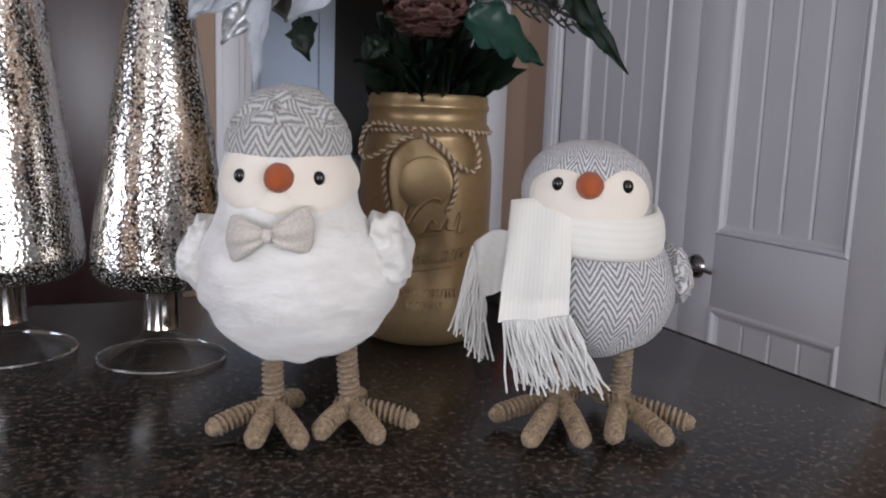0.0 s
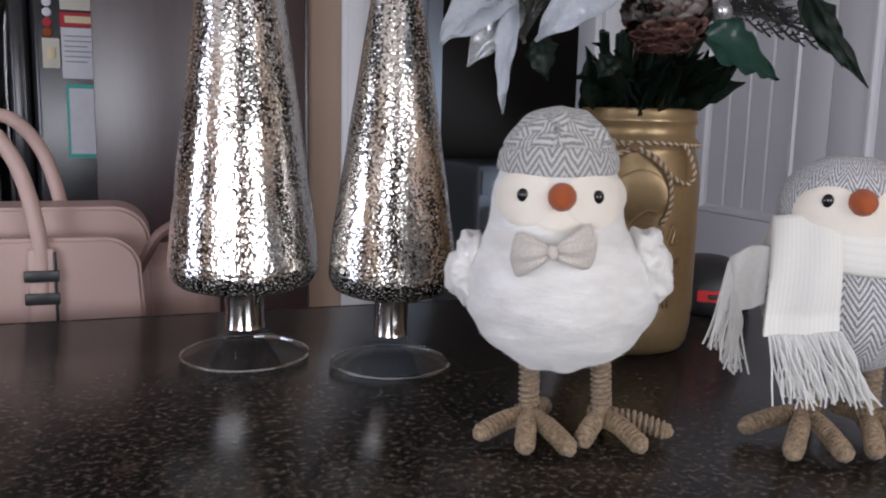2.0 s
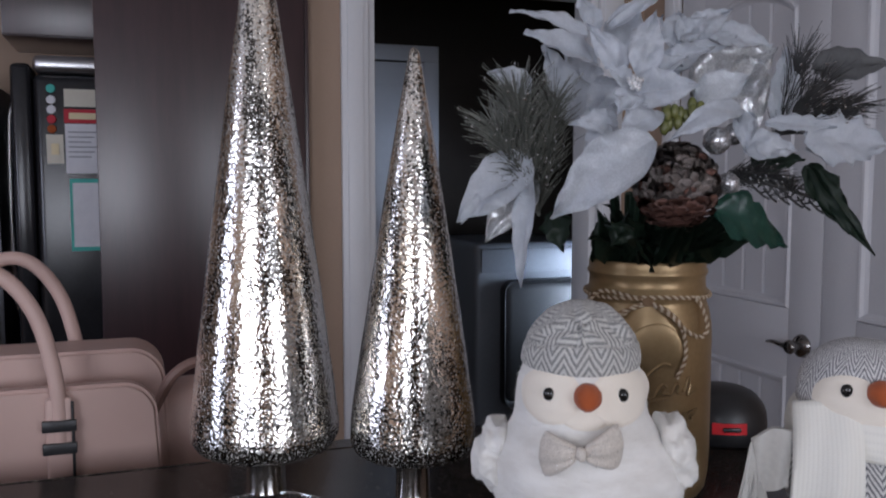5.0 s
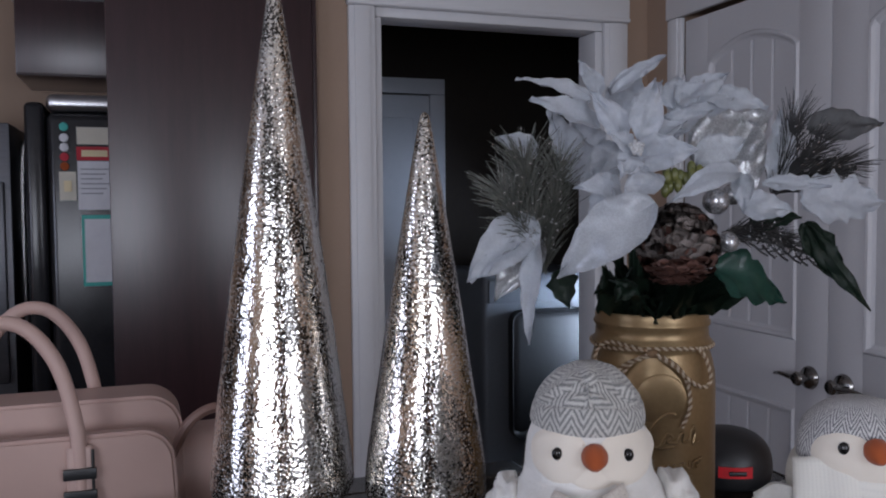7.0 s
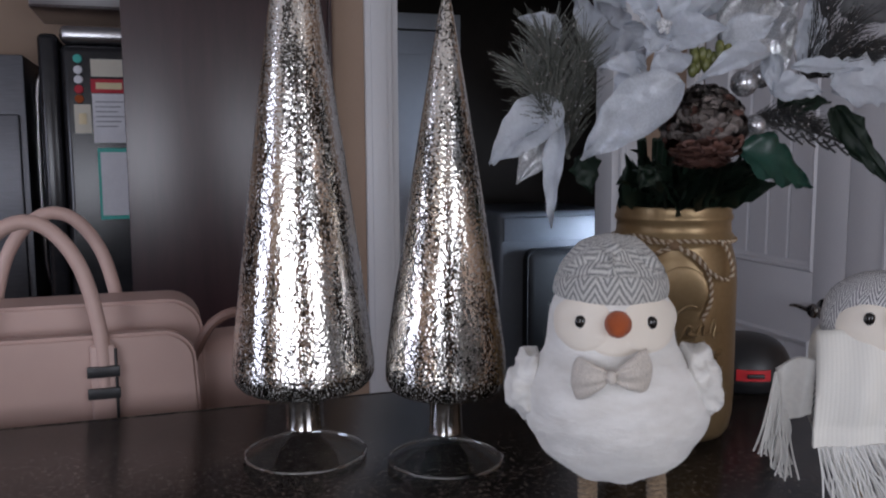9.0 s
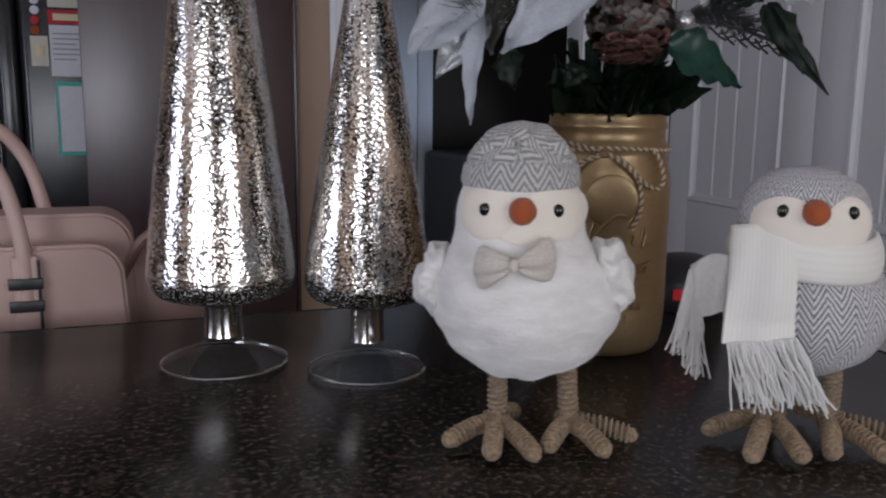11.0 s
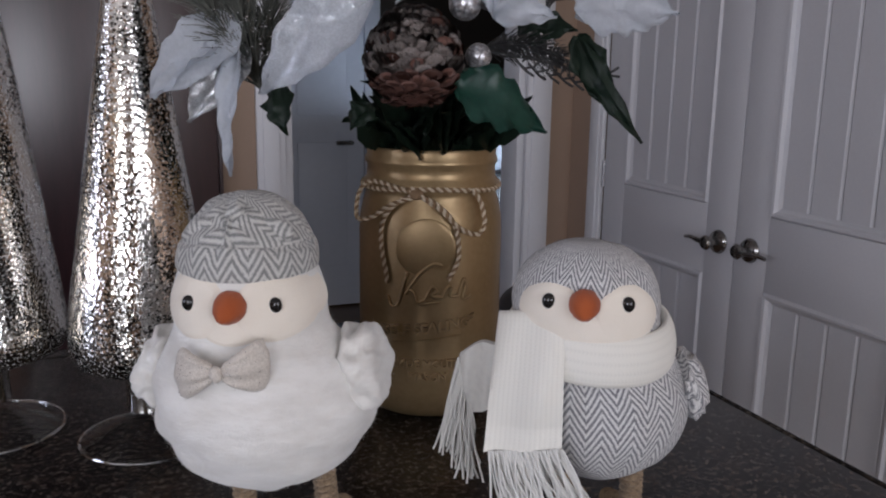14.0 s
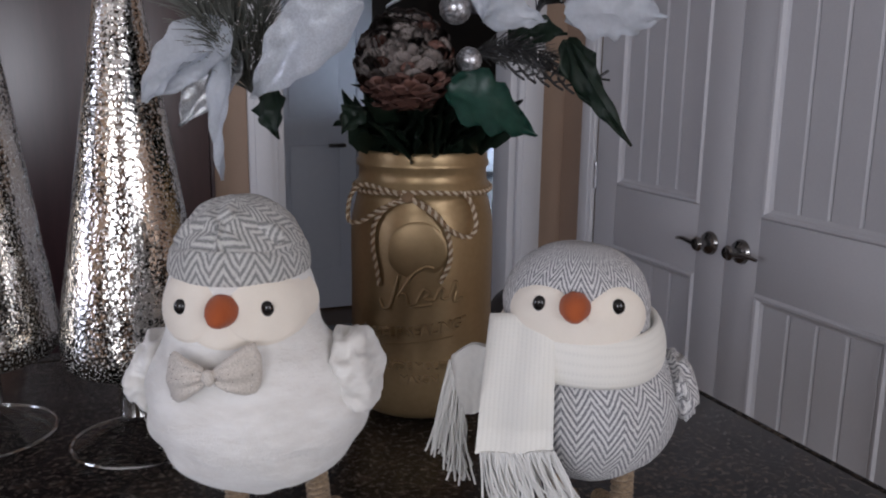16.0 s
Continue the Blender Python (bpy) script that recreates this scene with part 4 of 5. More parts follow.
for k in range(11):
    a, r = 2.4 * k, 0.0016 * math.sqrt(k)
    ball(0.0017, 8, 6, (1, 1, 1.2), (-0.046 + r * math.cos(a), -0.146 - 0.002 * math.cos(r * 90), 0.138 + r * math.sin(a)), bm)
part("flower_heart", bm, GLITTER, bq, "cluster of silver beads")
for cx, cz in ((-0.022, 0.114), (-0.004, 0.116)):
    for k in range(9):
        a = 2.4 * k
        r = 0.0030 * math.sqrt(k)
        part("berry", ball(0.0036, 10, 8, (0.9, 0.9, 1.5), (cx + r * math.cos(a), -0.146 - 0.003 * (k % 2), cz + r * math.sin(a))), OLIVE, bq, "olive green berry")
for p, r in (((0.0255, -0.132, 0.0683), 0.0080), ((0.0167, -0.132, 0.0988), 0.0098), ((0.032, -0.122, 0.104), 0.0080)):
    part("bauble", wobble(ball(r, 20, 14, at=p), r * 0.06, 300), BAUBLE, bq, "small glittering silver ball")


def scale_mesh():
    bm = bmesh.new()
    uvs = [[(-0.2, 0, 0), (0.2, 0, 0)], [(-0.62, 0.5, 0.05), (0.62, 0.5, 0.05)], [(-0.70, 0.8, 0.16), (0.70, 0.8, 0.16)], [(-0.45, 1.0, 0.34), (0.45, 1.0, 0.34)]]
    rows = []
    for (x0, y0, z0), (x1, _, _) in uvs:
        rows.append([bm.verts.new((x0 + (x1 - x0) * k / 4, y0, z0 + 0.12 * (1 - (k / 2 - 1) ** 2))) for k in range(5)])
    for a, b in zip(rows, rows[1:]):
        for k in range(4):
            bm.faces.new((a[k], a[k + 1], b[k + 1], b[k]))
    bmesh.ops.solidify(bm, geom=bm.faces[:], thickness=0.16)
    bm.normal_update()
    return bm


cone = part("pine_cone", ball(0.0262, 20, 14, (0.98, 0.95, 1.06), (-0.0138, -0.140, 0.0658)), CONE, bq, "brown pine cone with frosted scales")
me_b, me_f = bpy.data.meshes.new("scale"), bpy.data.meshes.new("scale")
for me, mt in ((me_b, CONE), (me_f, FROST)):
    bm = scale_mesh()
    for f in bm.faces:
        f.smooth = True
    bm.to_mesh(me)
    bm.free()
    me.materials.append(mt)
for k in range(290):
    f = (k + 0.5) / 290
    th = math.acos(1 - 2 * f)
    ph = 2.39996 * k
    d = Vector((math.sin(th) * math.cos(ph), math.sin(th) * math.sin(ph), math.cos(th)))
    d = Matrix.Rotation(radians(35), 3, "X") @ d
    c = Vector((-0.0138, -0.140, 0.0658)) + Vector((d.x * 0.0245, d.y * 0.0238, d.z * 0.0262))
    q = d.to_track_quat("Y", "Z")
    ob = new("scale", me_f if (d.z > -0.45 and _rng.random() < 0.78) else me_b)
    ob.parent = cone
    sz = 0.0092 * (0.8 + 0.35 * _rng.random())
    ob.matrix_basis = Matrix.Translation(c) @ q.to_matrix().to_4x4() @ pose(0, 0, 0, 42 + 12 * _rng.random(), 0, 20 * _rng.random() - 10) @ Matrix.Diagonal((sz, sz, sz, 1))


def needle_sprig(stem, n, ln, spread, mat, r=0.00046, flecks=60):
    pts = dense(smooth_rows(stem, 6), 0.002)
    core = part("sprig", tube(pts, 0.0015, 6), mat, bq, "pine sprig with silver flecks")
    bm, fl = bmesh.new(), bmesh.new()
    for k in range(n):
        f = k / n
        i = min(len(pts) - 2, int(f * (len(pts) - 1)))
        p = Vector(pts[i]).lerp(Vector(pts[i + 1]), _rng.random())
        d = (Vector(pts[i + 1]) - Vector(pts[i])).normalized()
        o = Vector((_rng.gauss(0, 1), _rng.gauss(0, 1), _rng.gauss(0, 1)))
        o = (o - d * o.dot(d)).normalized()
        g = (d * (0.9 + 0.5 * _rng.random()) + o * spread * (0.5 + _rng.random())).normalized()
        L = ln * (0.6 + 0.6 * _rng.random())
        e = p + g * L + Vector((0, 0, -0.1 * L))
        tube([p, p.lerp(e, 0.55) + Vector((0, 0, 0.03 * L)), e], r, 3, bm, taper=lambda t: 1 - 0.6 * t)
        if k < flecks * 3 and k % 3 == 0:
            ball(0.00045 + 0.0006 * _rng.random() ** 2, 5, 4, at=p.lerp(e, 0.3 + 0.7 * _rng.random()), bm=fl)
    tagged(part("needles", bm, mat, core), kind="stuff")
    tagged(part("glitter_dust", fl, FLECK, core, "silver glitter flecks"), kind="stuff")


needle_sprig([(-0.108, -0.118, 0.045), (-0.118, -0.128, 0.085), (-0.126, -0.132, 0.128)], 620, 0.036, 0.8, NEEDLE, flecks=220)
needle_sprig([(-0.110, -0.118, 0.055), (-0.128, -0.132, 0.082), (-0.142, -0.136, 0.108)], 420, 0.030, 0.9, NEEDLE, flecks=160)
needle_sprig([(-0.104, -0.112, 0.062), (-0.102, -0.120, 0.095), (-0.098, -0.122, 0.128)], 320, 0.030, 0.7, NEEDLE, flecks=110)
needle_sprig([(0.072, -0.095, 0.098), (0.080, -0.098, 0.125), (0.087, -0.098, 0.156)], 330, 0.033, 0.40, NEEDLED, flecks=110)
needle_sprig([(0.074, -0.096, 0.104), (0.096, -0.100, 0.115), (0.120, -0.100, 0.124)], 420, 0.033, 0.42, NEEDLED, flecks=130)
needle_sprig([(0.074, -0.096, 0.104), (0.088, -0.100, 0.122), (0.104, -0.100, 0.140)], 260, 0.030, 0.5, NEEDLED, flecks=90)
needle_sprig([(0.030, -0.105, 0.074), (0.055, -0.112, 0.076), (0.076, -0.112, 0.070)], 380, 0.018, 0.85, NEEDLED, flecks=240)
# dark glittering twig
TWIG = ((0.032, -0.110, 0.0715), (0.070, -0.114, 0.066), (0.108, -0.112, 0.0525))
twig = part("twig", tube(smooth_rows(TWIG, 6), 0.0013, 6), NEEDLED, bq, "dark glittering twig")
for k in range(14):
    f = 0.25 + 0.055 * k
    p = Vector(TWIG[0]).lerp(Vector(TWIG[2]), f)
    s = 1 if k % 2 else -1
    e = p + Vector((0.012, -0.003 + 0.004 * (k % 3), s * 0.010))
    part("twiglet", tube([p, p.lerp(e, 0.6) + Vector((0, 0, s * 0.001)), e], 0.0009, 5), NEEDLED, twig)
    part("twiglet", tube([p.lerp(e, 0.5), p.lerp(e, 0.5) + Vector((0.007, 0, -s * 0.001))], 0.0008, 5), NEEDLED, twig)
for k in range(26):
    a = 2.4 * k
    r = 0.006 * math.sqrt(k)
    part("stalk", tube([(0.6 * r * math.cos(a), 0.6 * r * math.sin(a), -0.06), (r * math.cos(a), r * math.sin(a) - 0.01, 0.01), (1.5 * r * math.cos(a), 1.5 * r * math.sin(a) - 0.05, 0.06)], 0.0028, 6), DKGREEN, bq, "dark green stalk")
for k in range(40):
    a = 2.4 * k
    r = 0.010 + 0.0046 * math.sqrt(k)
    z = -0.010 + 0.012 * _rng.random()
    leaf("dark", (r * math.cos(a), r * math.sin(a), z), (1.35 * r * math.cos(a) + 0.004 * _rng.gauss(0, 1), 1.35 * r * math.sin(a) - 0.022, z + 0.036 + 0.016 * _rng.random()), 0.015, 0.05, _rng.random() * 60 - 30, 4, 8)


# ---- felt birds ----
class Shell:
    """A bird's stuffed body: radius and lean by height."""

    def __init__(self, rows, lean_y, lean_x):
        self.rows, self.lean_y, self.lean_x = rows, lean_y, lean_x

    def radius(self, z):
        for (r0, z0), (r1, z1) in zip(self.rows, self.rows[1:]):
            if z0 <= z <= z1:
                return r0 + (r1 - r0) * (z - z0) / max(1e-6, z1 - z0)
        return 0.0

    def centre(self, z):
        f = min(1, max(0, (z - 0.09) / 0.06))
        f = f * f * (3 - 2 * f)
        return self.lean_x * (f - 0.4), self.lean_y * f

    def mesh(self, seg=96):
        bm = lathe(self.rows, seg, start=math.pi / 2)
        for v in bm.verts:
            cx, cy = self.centre(v.co.z)
            v.co.x += cx
            v.co.y += cy
        bm.normal_update()
        return bm

    def front(self, x, z, proud=0.0):
        cx, cy = self.centre(z)
        r = self.radius(z) + proud
        return Vector((x, cy - math.sqrt(max(1e-8, r * r - (x - cx) ** 2)), z))


def patch(shell, outline, proud, n=9):
    """A felt patch on the shell's front: rings shrinking to the middle."""
    bm = bmesh.new()
    mx, mz = sum(p[0] for p in outline) / len(outline), sum(p[1] for p in outline) / len(outline)
    rings = []
    for k in range(n):
        f = 1 - k / n
        pr = proud * min(1, (k + 0.02) * 0.8)
        rings.append([bm.verts.new(shell.front(mx + (x - mx) * f, mz + (z - mz) * f, pr - (0.0004 if k == 0 else 0))) for x, z in outline])
    c = bm.verts.new(shell.front(mx, mz, proud))
    m = len(outline)
    for a, b in zip(rings, rings[1:]):
        for i in range(m):
            bm.faces.new((a[i], a[(i + 1) % m], b[(i + 1) % m], b[i]))
    for i in range(m):
        bm.faces.new((rings[-1][i], rings[-1][(i + 1) % m], c))
    bmesh.ops.recalc_face_normals(bm, faces=bm.faces)
    if bm.faces[0].normal.y > 0:
        bmesh.ops.reverse_faces(bm, faces=bm.faces)
    return bm


def oval(cx, cz, a, b, tilt=0.0, n=36):
    return [(cx + a * math.cos(t) * math.cos(tilt) - b * math.sin(t) * math.sin(tilt), cz + a * math.cos(t) * math.sin(tilt) + b * math.sin(t) * math.cos(tilt)) for t in (2 * math.pi * k / n for k in range(n))]


def bird_legs(bird, inv, feet, top):
    """Each foot: hub, toe tips (world x, y); jute wound on wire."""
    for hub, tips, (lx, ly) in feet:
        h = inv @ Vector((*hub, TOP + 0.0125))
        up = inv @ Vector((lx, ly, TOP + top))
        lg = part("leg", tube(dense([up, up.lerp(h, 0.6), h + Vector((0, 0, -0.001))], 0.0004), 0.0026, 24, wind=0.0042, pitch=0.0036), JUTE, bird, "leg wound with jute twine")
        fuzz(lg, 90, 0.0035, JUTE, 21)
        part("ankle", tube(dense([h + Vector((-0.008, -0.002, -0.0015)), h + Vector((0.0, -0.0035, 0.0015)), h + Vector((0.008, -0.001, -0.0015))], 0.0004), 0.0028, 22, wind=0.0034, pitch=0.0031), JUTE, bird)
        for x, y in tips:
            e = inv @ Vector((x, y, TOP + 0.0075))
            mid = h.lerp(e, 0.5) + Vector((0, 0, 0.0012))
            pts = dense(smooth_rows([tuple(h + Vector((0, 0, -0.002))), tuple(mid), tuple(e)], 6), 0.0004)
            toe = part("toe", tube(pts, 0.0023, 22, wind=0.0040, pitch=0.0036, taper=lambda t: 1.0 if t < 0.93 else 1 - 2.4 * (t - 0.93)), JUTE, bird, "toe wound with jute twine")
            fuzz(toe, 60, 0.003, JUTE, 22)
            part("tip", wobble(ball(0.0048, 12, 8, (1, 1, 1), e), 0.0008, 500), JUTE, toe)


def fuzz(shell_ob, n, ln, mat, seed, zmin=-1.0):
    """Short loose fibres standing on a woolly surface."""
    rng = random.Random(seed)
    me = shell_ob.data
    faces = [p for p in me.polygons if p.center.z > zmin]
    verts, fs = [], []
    for p in rng.choices(faces, weights=[p.area for p in faces], k=n):
        a, b, c = (me.vertices[i].co for i in p.vertices[:3])
        u, v = rng.random(), rng.random()
        o = a + (b - a) * u + (c - a) * v * 0.5
        d = (p.normal + 0.9 * Vector((rng.gauss(0, 1), rng.gauss(0, 1), rng.gauss(0, 1)))).normalized()
        t = d.orthogonal().normalized() * 0.00005
        L = ln * (0.4 + rng.random())
        mid = o + d * L * 0.5
        e = o + (d + 0.5 * Vector((rng.gauss(0, 1), rng.gauss(0, 1), rng.gauss(0, 1)))).normalized() * L
        k = len(verts)
        verts += [o - t, o + t, mid + t, mid - t, e]
        fs += [(k, k + 1, k + 2, k + 3), (k + 3, k + 2, k + 4)]
    m2 = bpy.data.meshes.new("fuzz")
    m2.from_pydata(verts, [], fs)
    m2.materials.append(mat)
    ob = new("fuzz", m2)
    ob.parent = shell_ob
    return tagged(ob, kind="stuff")


# white bird
WM = pose(0.130, 0.412, TOP, 0, 0, -27.8)
wb = thing("felt_bird", WM, "white wool bird with grey tweed cap and beige bow tie", "bird ornament", "felt birds")
rows = [(0.0, 0.0455), (0.013, 0.0466), (0.0268, 0.0508), (0.0447, 0.0612), (0.0550, 0.0750), (0.0593, 0.0886), (0.0582, 0.102), (0.0520, 0.1155), (0.0450, 0.126), (0.0398, 0.136), (0.0386, 0.148), (0.0368, 0.158), (0.0330, 0.1683), (0.0258, 0.1830), (0.017, 0.1915), (0.0, 0.1945)]
ws = Shell(smooth_rows(rows, 5), -0.0135, -0.004)
ws.rows = [(max(r, 0.0), z) for r, z in ws.rows]
bm = ws.mesh()
for v in bm.verts:
    z = v.co.z
    f = max(0.0, 1 - max(0, z - 0.105) / 0.02)
    a = math.atan2(v.co.y, v.co.x)
    swirl = noise.noise(Vector((math.cos(a) * 1.6, math.sin(a) * 1.6, z * 75 + 1.2 * math.sin(a * 1.0 + 0.6))))
    v.co += v.normal * (0.0022 * f * swirl * 1.3 + 0.0008 * noise.noise(v.co * 70))
wbody = part("body", bm, WOOL, wb, "white wrapped wool body", sharp=120)
fuzz(wbody, 5000, 0.0022, YARN, 3)
face = part("face", patch(ws, oval(-0.0195, 0.1525, 0.0185, 0.0165, 0.15), 0.0012), FELT, wb, "cream felt round the eye")
part("face", patch(ws, oval(0.0195, 0.1525, 0.0185, 0.0165, -0.15), 0.0012), FELT, wb, "cream felt round the eye")
part("face", patch(ws, oval(0.0, 0.1475, 0.019, 0.013), 0.0009), FELT, wb, "cream felt cheek")
for s in (-1, 1):
    p = ws.front(s * 0.0205, 0.1545, 0.0012)
    part("eye", ball(0.0033, 18, 12, (1, 0.7, 1.15), p), BEAD, wb, "shiny black bead eye")
p = ws.front(0.001, 0.1545, 0.001)
bm = ball(0.0078, 24, 16, (1, 1.0, 1.0), (0, 0, 0))
for v in bm.verts:
    k = max(0.0, -v.co.y / 0.0078)
    v.co.y -= 0.0030 * k * k
    v.co.z -= 0.0030 * k * k * k
wobble(bm, 0.0004, 300)
bm.transform(Matrix.Translation(p))
part("beak", bm, ORANGE, wb, "orange felt beak")
# cap: a brim band with a gathered dome above it, pulled to a knot at the front
def make_cap(shell):
    rows = smooth_rows([(0.0300, 0.1690), (0.0346, 0.1668), (0.0353, 0.1700), (0.0345, 0.1765), (0.0327, 0.1812), (0.0310, 0.1840), (0.0266, 0.1905), (0.0194, 0.1972), (0.0118, 0.2012), (0.0055, 0.2025), (0.0, 0.2028)], 5)
    rows = [(max(r, 0.0), z) for r, z in rows[:-1]] + [(0.0, 0.2028)]
    bm = lathe(rows, 120, start=math.pi / 2)
    uv = bm.loops.layers.uv["cloth"]
    for f in bm.faces:
        c = f.calc_center_median()
        a = math.atan2(c.x, -c.y)
        turn = 0.0 if c.z < 0.1822 else (0.95 if a < 0 else -0.95) * (1 if abs(a) < 1.5 else 0.5)
        for lp in f.loops:
            u, v = lp[uv].uv
            lp[uv].uv = (u * math.cos(turn) - v * math.sin(turn), u * math.sin(turn) + v * math.cos(turn))
    for v in bm.verts:
        x, y, z = v.co
        cx, cy = shell.centre(z)
        a, rad = math.atan2(x, -y), math.hypot(x, y)
        dx, dz = x, z - 0.1905
        d = math.hypot(dx, dz * 1.2)
        pull = math.exp(-(d / 0.017) ** 2) * (1 if y < 0 else 0)
        pleat = math.cos(6.0 * math.atan2(dx, dz))
        seam = math.exp(-((z - 0.1822 - 0.002 * math.cos(2.2 * a)) / 0.0013) ** 2) * (1 if abs(a) < 1.6 else 0.4)
        out = Vector((x, y, 0.5 * (z - 0.15))).normalized()
        v.co = Vector((x + cx, y + cy + 0.002 * max(0, (z - 0.183) / 0.02), z - 0.002 * math.cos(a) * min(1, rad / 0.036)))
        v.co += out * (0.0009 * noise.noise(Vector((x, y, z)) * 110) - 0.0019 * seam + pull * (0.0022 + 0.0016 * pleat)) * min(1, rad / 0.006)
    return bm


cap = part("cap", make_cap(ws), TWEED_CAP, wb, "grey herringbone tweed cap gathered to a front knot", sharp=80)


def cloth_lump(r, at, scale, turn):
    bm = ball(r, 24, 16, scale)
    uv = bm.loops.layers.uv.new("cloth")
    for f in bm.faces:
        for lp in f.loops:
            x, _, z = lp.vert.co
            lp[uv].uv = (x * math.cos(turn) - z * math.sin(turn), x * math.sin(turn) + z * math.cos(turn))
    wobble(bm, 0.0012, 160, turn)
    bm.transform(Matrix.Translation(at))
    return bm


part("knot", cloth_lump(0.0082, ws.front(-0.001, 0.1895, 0.0005), (0.72, 0.55, 1.25), 0.5), TWEED_CAP, cap, "gathered knot of the cap", sharp=120)
for s in (-1, 1):
    part("fold", cloth_lump(0.0115, ws.front(s * 0.0125, 0.1865, -0.0015), (1.15, 0.42, 0.62), s * 0.9), TWEED_CAP, cap, "folded cloth of the cap", sharp=120)
# bow tie: two pleated fans and a small knot, tilted a little
c0 = ws.front(-0.0025, 0.1255, 0.0070)
bm = bmesh.new()
for s in (-1, 1):
    grid = []
    for i in range(15):
        f = i / 14
        hh = 0.0034 + 0.0108 * f ** 0.8
        row = []
        for k in range(17):
            g = k / 8 - 1
            pleat = 0.0013 * math.cos(g * math.pi * 2.5) * (1 - 0.55 * f) * min(1, 4 * f + 0.3)
            puff = 0.0050 * math.sin(math.pi * min(1, 0.12 + 0.80 * f)) * (1 - 0.6 * g * g)
            edge = 0.0025 * f * f * (1 - g * g) - 0.0010 * f * abs(g)
            x = s * (0.0022 + 0.0185 * f + edge)
            z = g * hh * (1 - 0.10 * max(0, f - 0.8) * 5 * g * g) + 0.15 * x + 0.0008 * f * math.sin(5 * g + s)
            row.append(bm.verts.new(c0 + Vector((x, -puff - pleat + 0.006 * f * f, z))))
        grid.append(row)
    front, back = grid, [[bm.verts.new(v.co + Vector((0, 0.0016, 0))) for v in row] for row in grid]
    for sheet in (front, back):
        for a, b in zip(sheet, sheet[1:]):
            for k in range(16):
                bm.faces.new((a[k], a[k + 1], b[k + 1], b[k]))
    loop_f = [r[0] for r in front] + front[-1][1:] + [r[16] for r in front[-2::-1]]
    loop_b = [r[0] for r in back] + back[-1][1:] + [r[16] for r in back[-2::-1]]
    for a, b, c, d in zip(loop_f, loop_f[1:], loop_b[1:], loop_b):
        bm.faces.new((a, b, c, d))
bmesh.ops.recalc_face_normals(bm, faces=bm.faces)
bow_tie = part("bow_tie", bm, BOWCLOTH, wb, "beige bow tie with a fine glitter thread", sharp=70)
part("knot", wobble(ball(0.0042, 16, 12, (0.72, 0.62, 1.0), c0 + Vector((0, -0.0025, 0))), 0.0006, 300), BOWCLOTH, bow_tie)
rng = random.Random(8)
bm = bmesh.new()
for v in rng.sample([v.co for v in bow_tie.data.vertices], 90):
    ball(0.00035, 5, 4, at=v + Vector((0, -0.0003, 0)), bm=bm)
tagged(part("glitter_dust", bm, FLECK, bow_tie, "silver glitter flecks"), kind="stuff")
# wings


def wing(bird, s, at, size, tilt, mat, seed, label, name="wing"):
    bm = ball(1.0, 64, 44)
    for v in bm.verts:
        c = v.co.copy()
        fold = abs(noise.noise(Vector((c.x * 1.5, c.y * 1.1 + c.z * 1.3, c.z * 2.6)) + Vector((0, seed, 0))))
        ruff = noise.noise(c * 1.5 + Vector((seed, 0, 0))) * 0.22 + 0.34 * (0.22 - fold) + 0.025 * noise.noise(c * 5 + Vector((seed, 0, 0)))
        v.co = Vector((c.x * size[0], c.y * size[1], c.z * size[2])) * (1 + ruff)
    uv = bm.loops.layers.uv.new("cloth")
    for f in bm.faces:
        for lp in f.loops:
            lp[uv].uv = (lp.vert.co.y * 1.0 + lp.vert.co.x * 0.6, lp.vert.co.z)
    bm.transform(pose(*at, 0, tilt, 0))
    return part(name, bm, mat, bird, label, sharp=120)


wl = wing(wb, -1, (-0.0545, 0.000, 0.106), (0.0125, 0.030, 0.0225), 10, WOOL, 2.0, "white wool wing")
wr = wing(wb, 1, (0.0545, -0.002, 0.112), (0.0125, 0.028, 0.0230), -14, WOOL, 5.0, "white wool wing")
fuzz(wl, 500, 0.002, YARN, 5)
fuzz(wr, 600, 0.002, YARN, 6)
winv = WM.inverted()
bird_legs(wb, winv, [((0.1185, 0.4215), [(0.080, 0.407), (0.097, 0.380), (0.121, 0.371), (0.139, 0.441)], (0.117, 0.420)), ((0.1625, 0.4065), [(0.135, 0.380), (0.164, 0.363), (0.192, 0.379), (0.178, 0.434)], (0.157, 0.404))], 0.066)

# grey bird
GM = pose(0.2983, 0.3587, TOP, 0, 0, -30)
gb = thing("felt_bird", GM, "grey herringbone tweed bird wearing a white knitted scarf", "bird ornament", "felt birds")
rows = [(0.0, 0.0465), (0.012, 0.0475), (0.0240, 0.0512), (0.0390, 0.0615), (0.0470, 0.0745), (0.0502, 0.0885), (0.0488, 0.1027), (0.0435, 0.1159), (0.0388, 0.129), (0.0384, 0.140), (0.0377, 0.152), (0.0325, 0.1652), (0.0215, 0.1744), (0.010, 0.1783), (0.0, 0.179)]
gs = Shell(smooth_rows(rows, 5), -0.0140, -0.0085)
gs.rows = [(max(r, 0.0), z) for r, z in gs.rows]
part("body", wobble(gs.mesh(), 0.0012, 60), TWEED, gb, "grey herringbone tweed body", sharp=120)
GX = gs.centre(0.15)[0]
for s in (-1, 1):
    part("face", patch(gs, oval(GX + 0.001 + s * 0.0182, 0.1478, 0.0165, 0.0150, -s * 0.25), 0.0012), FELT, gb, "cream felt round the eye")
part("face", patch(gs, oval(GX, 0.1400, 0.024, 0.0095), 0.0011), FELT, gb, "cream felt cheek")
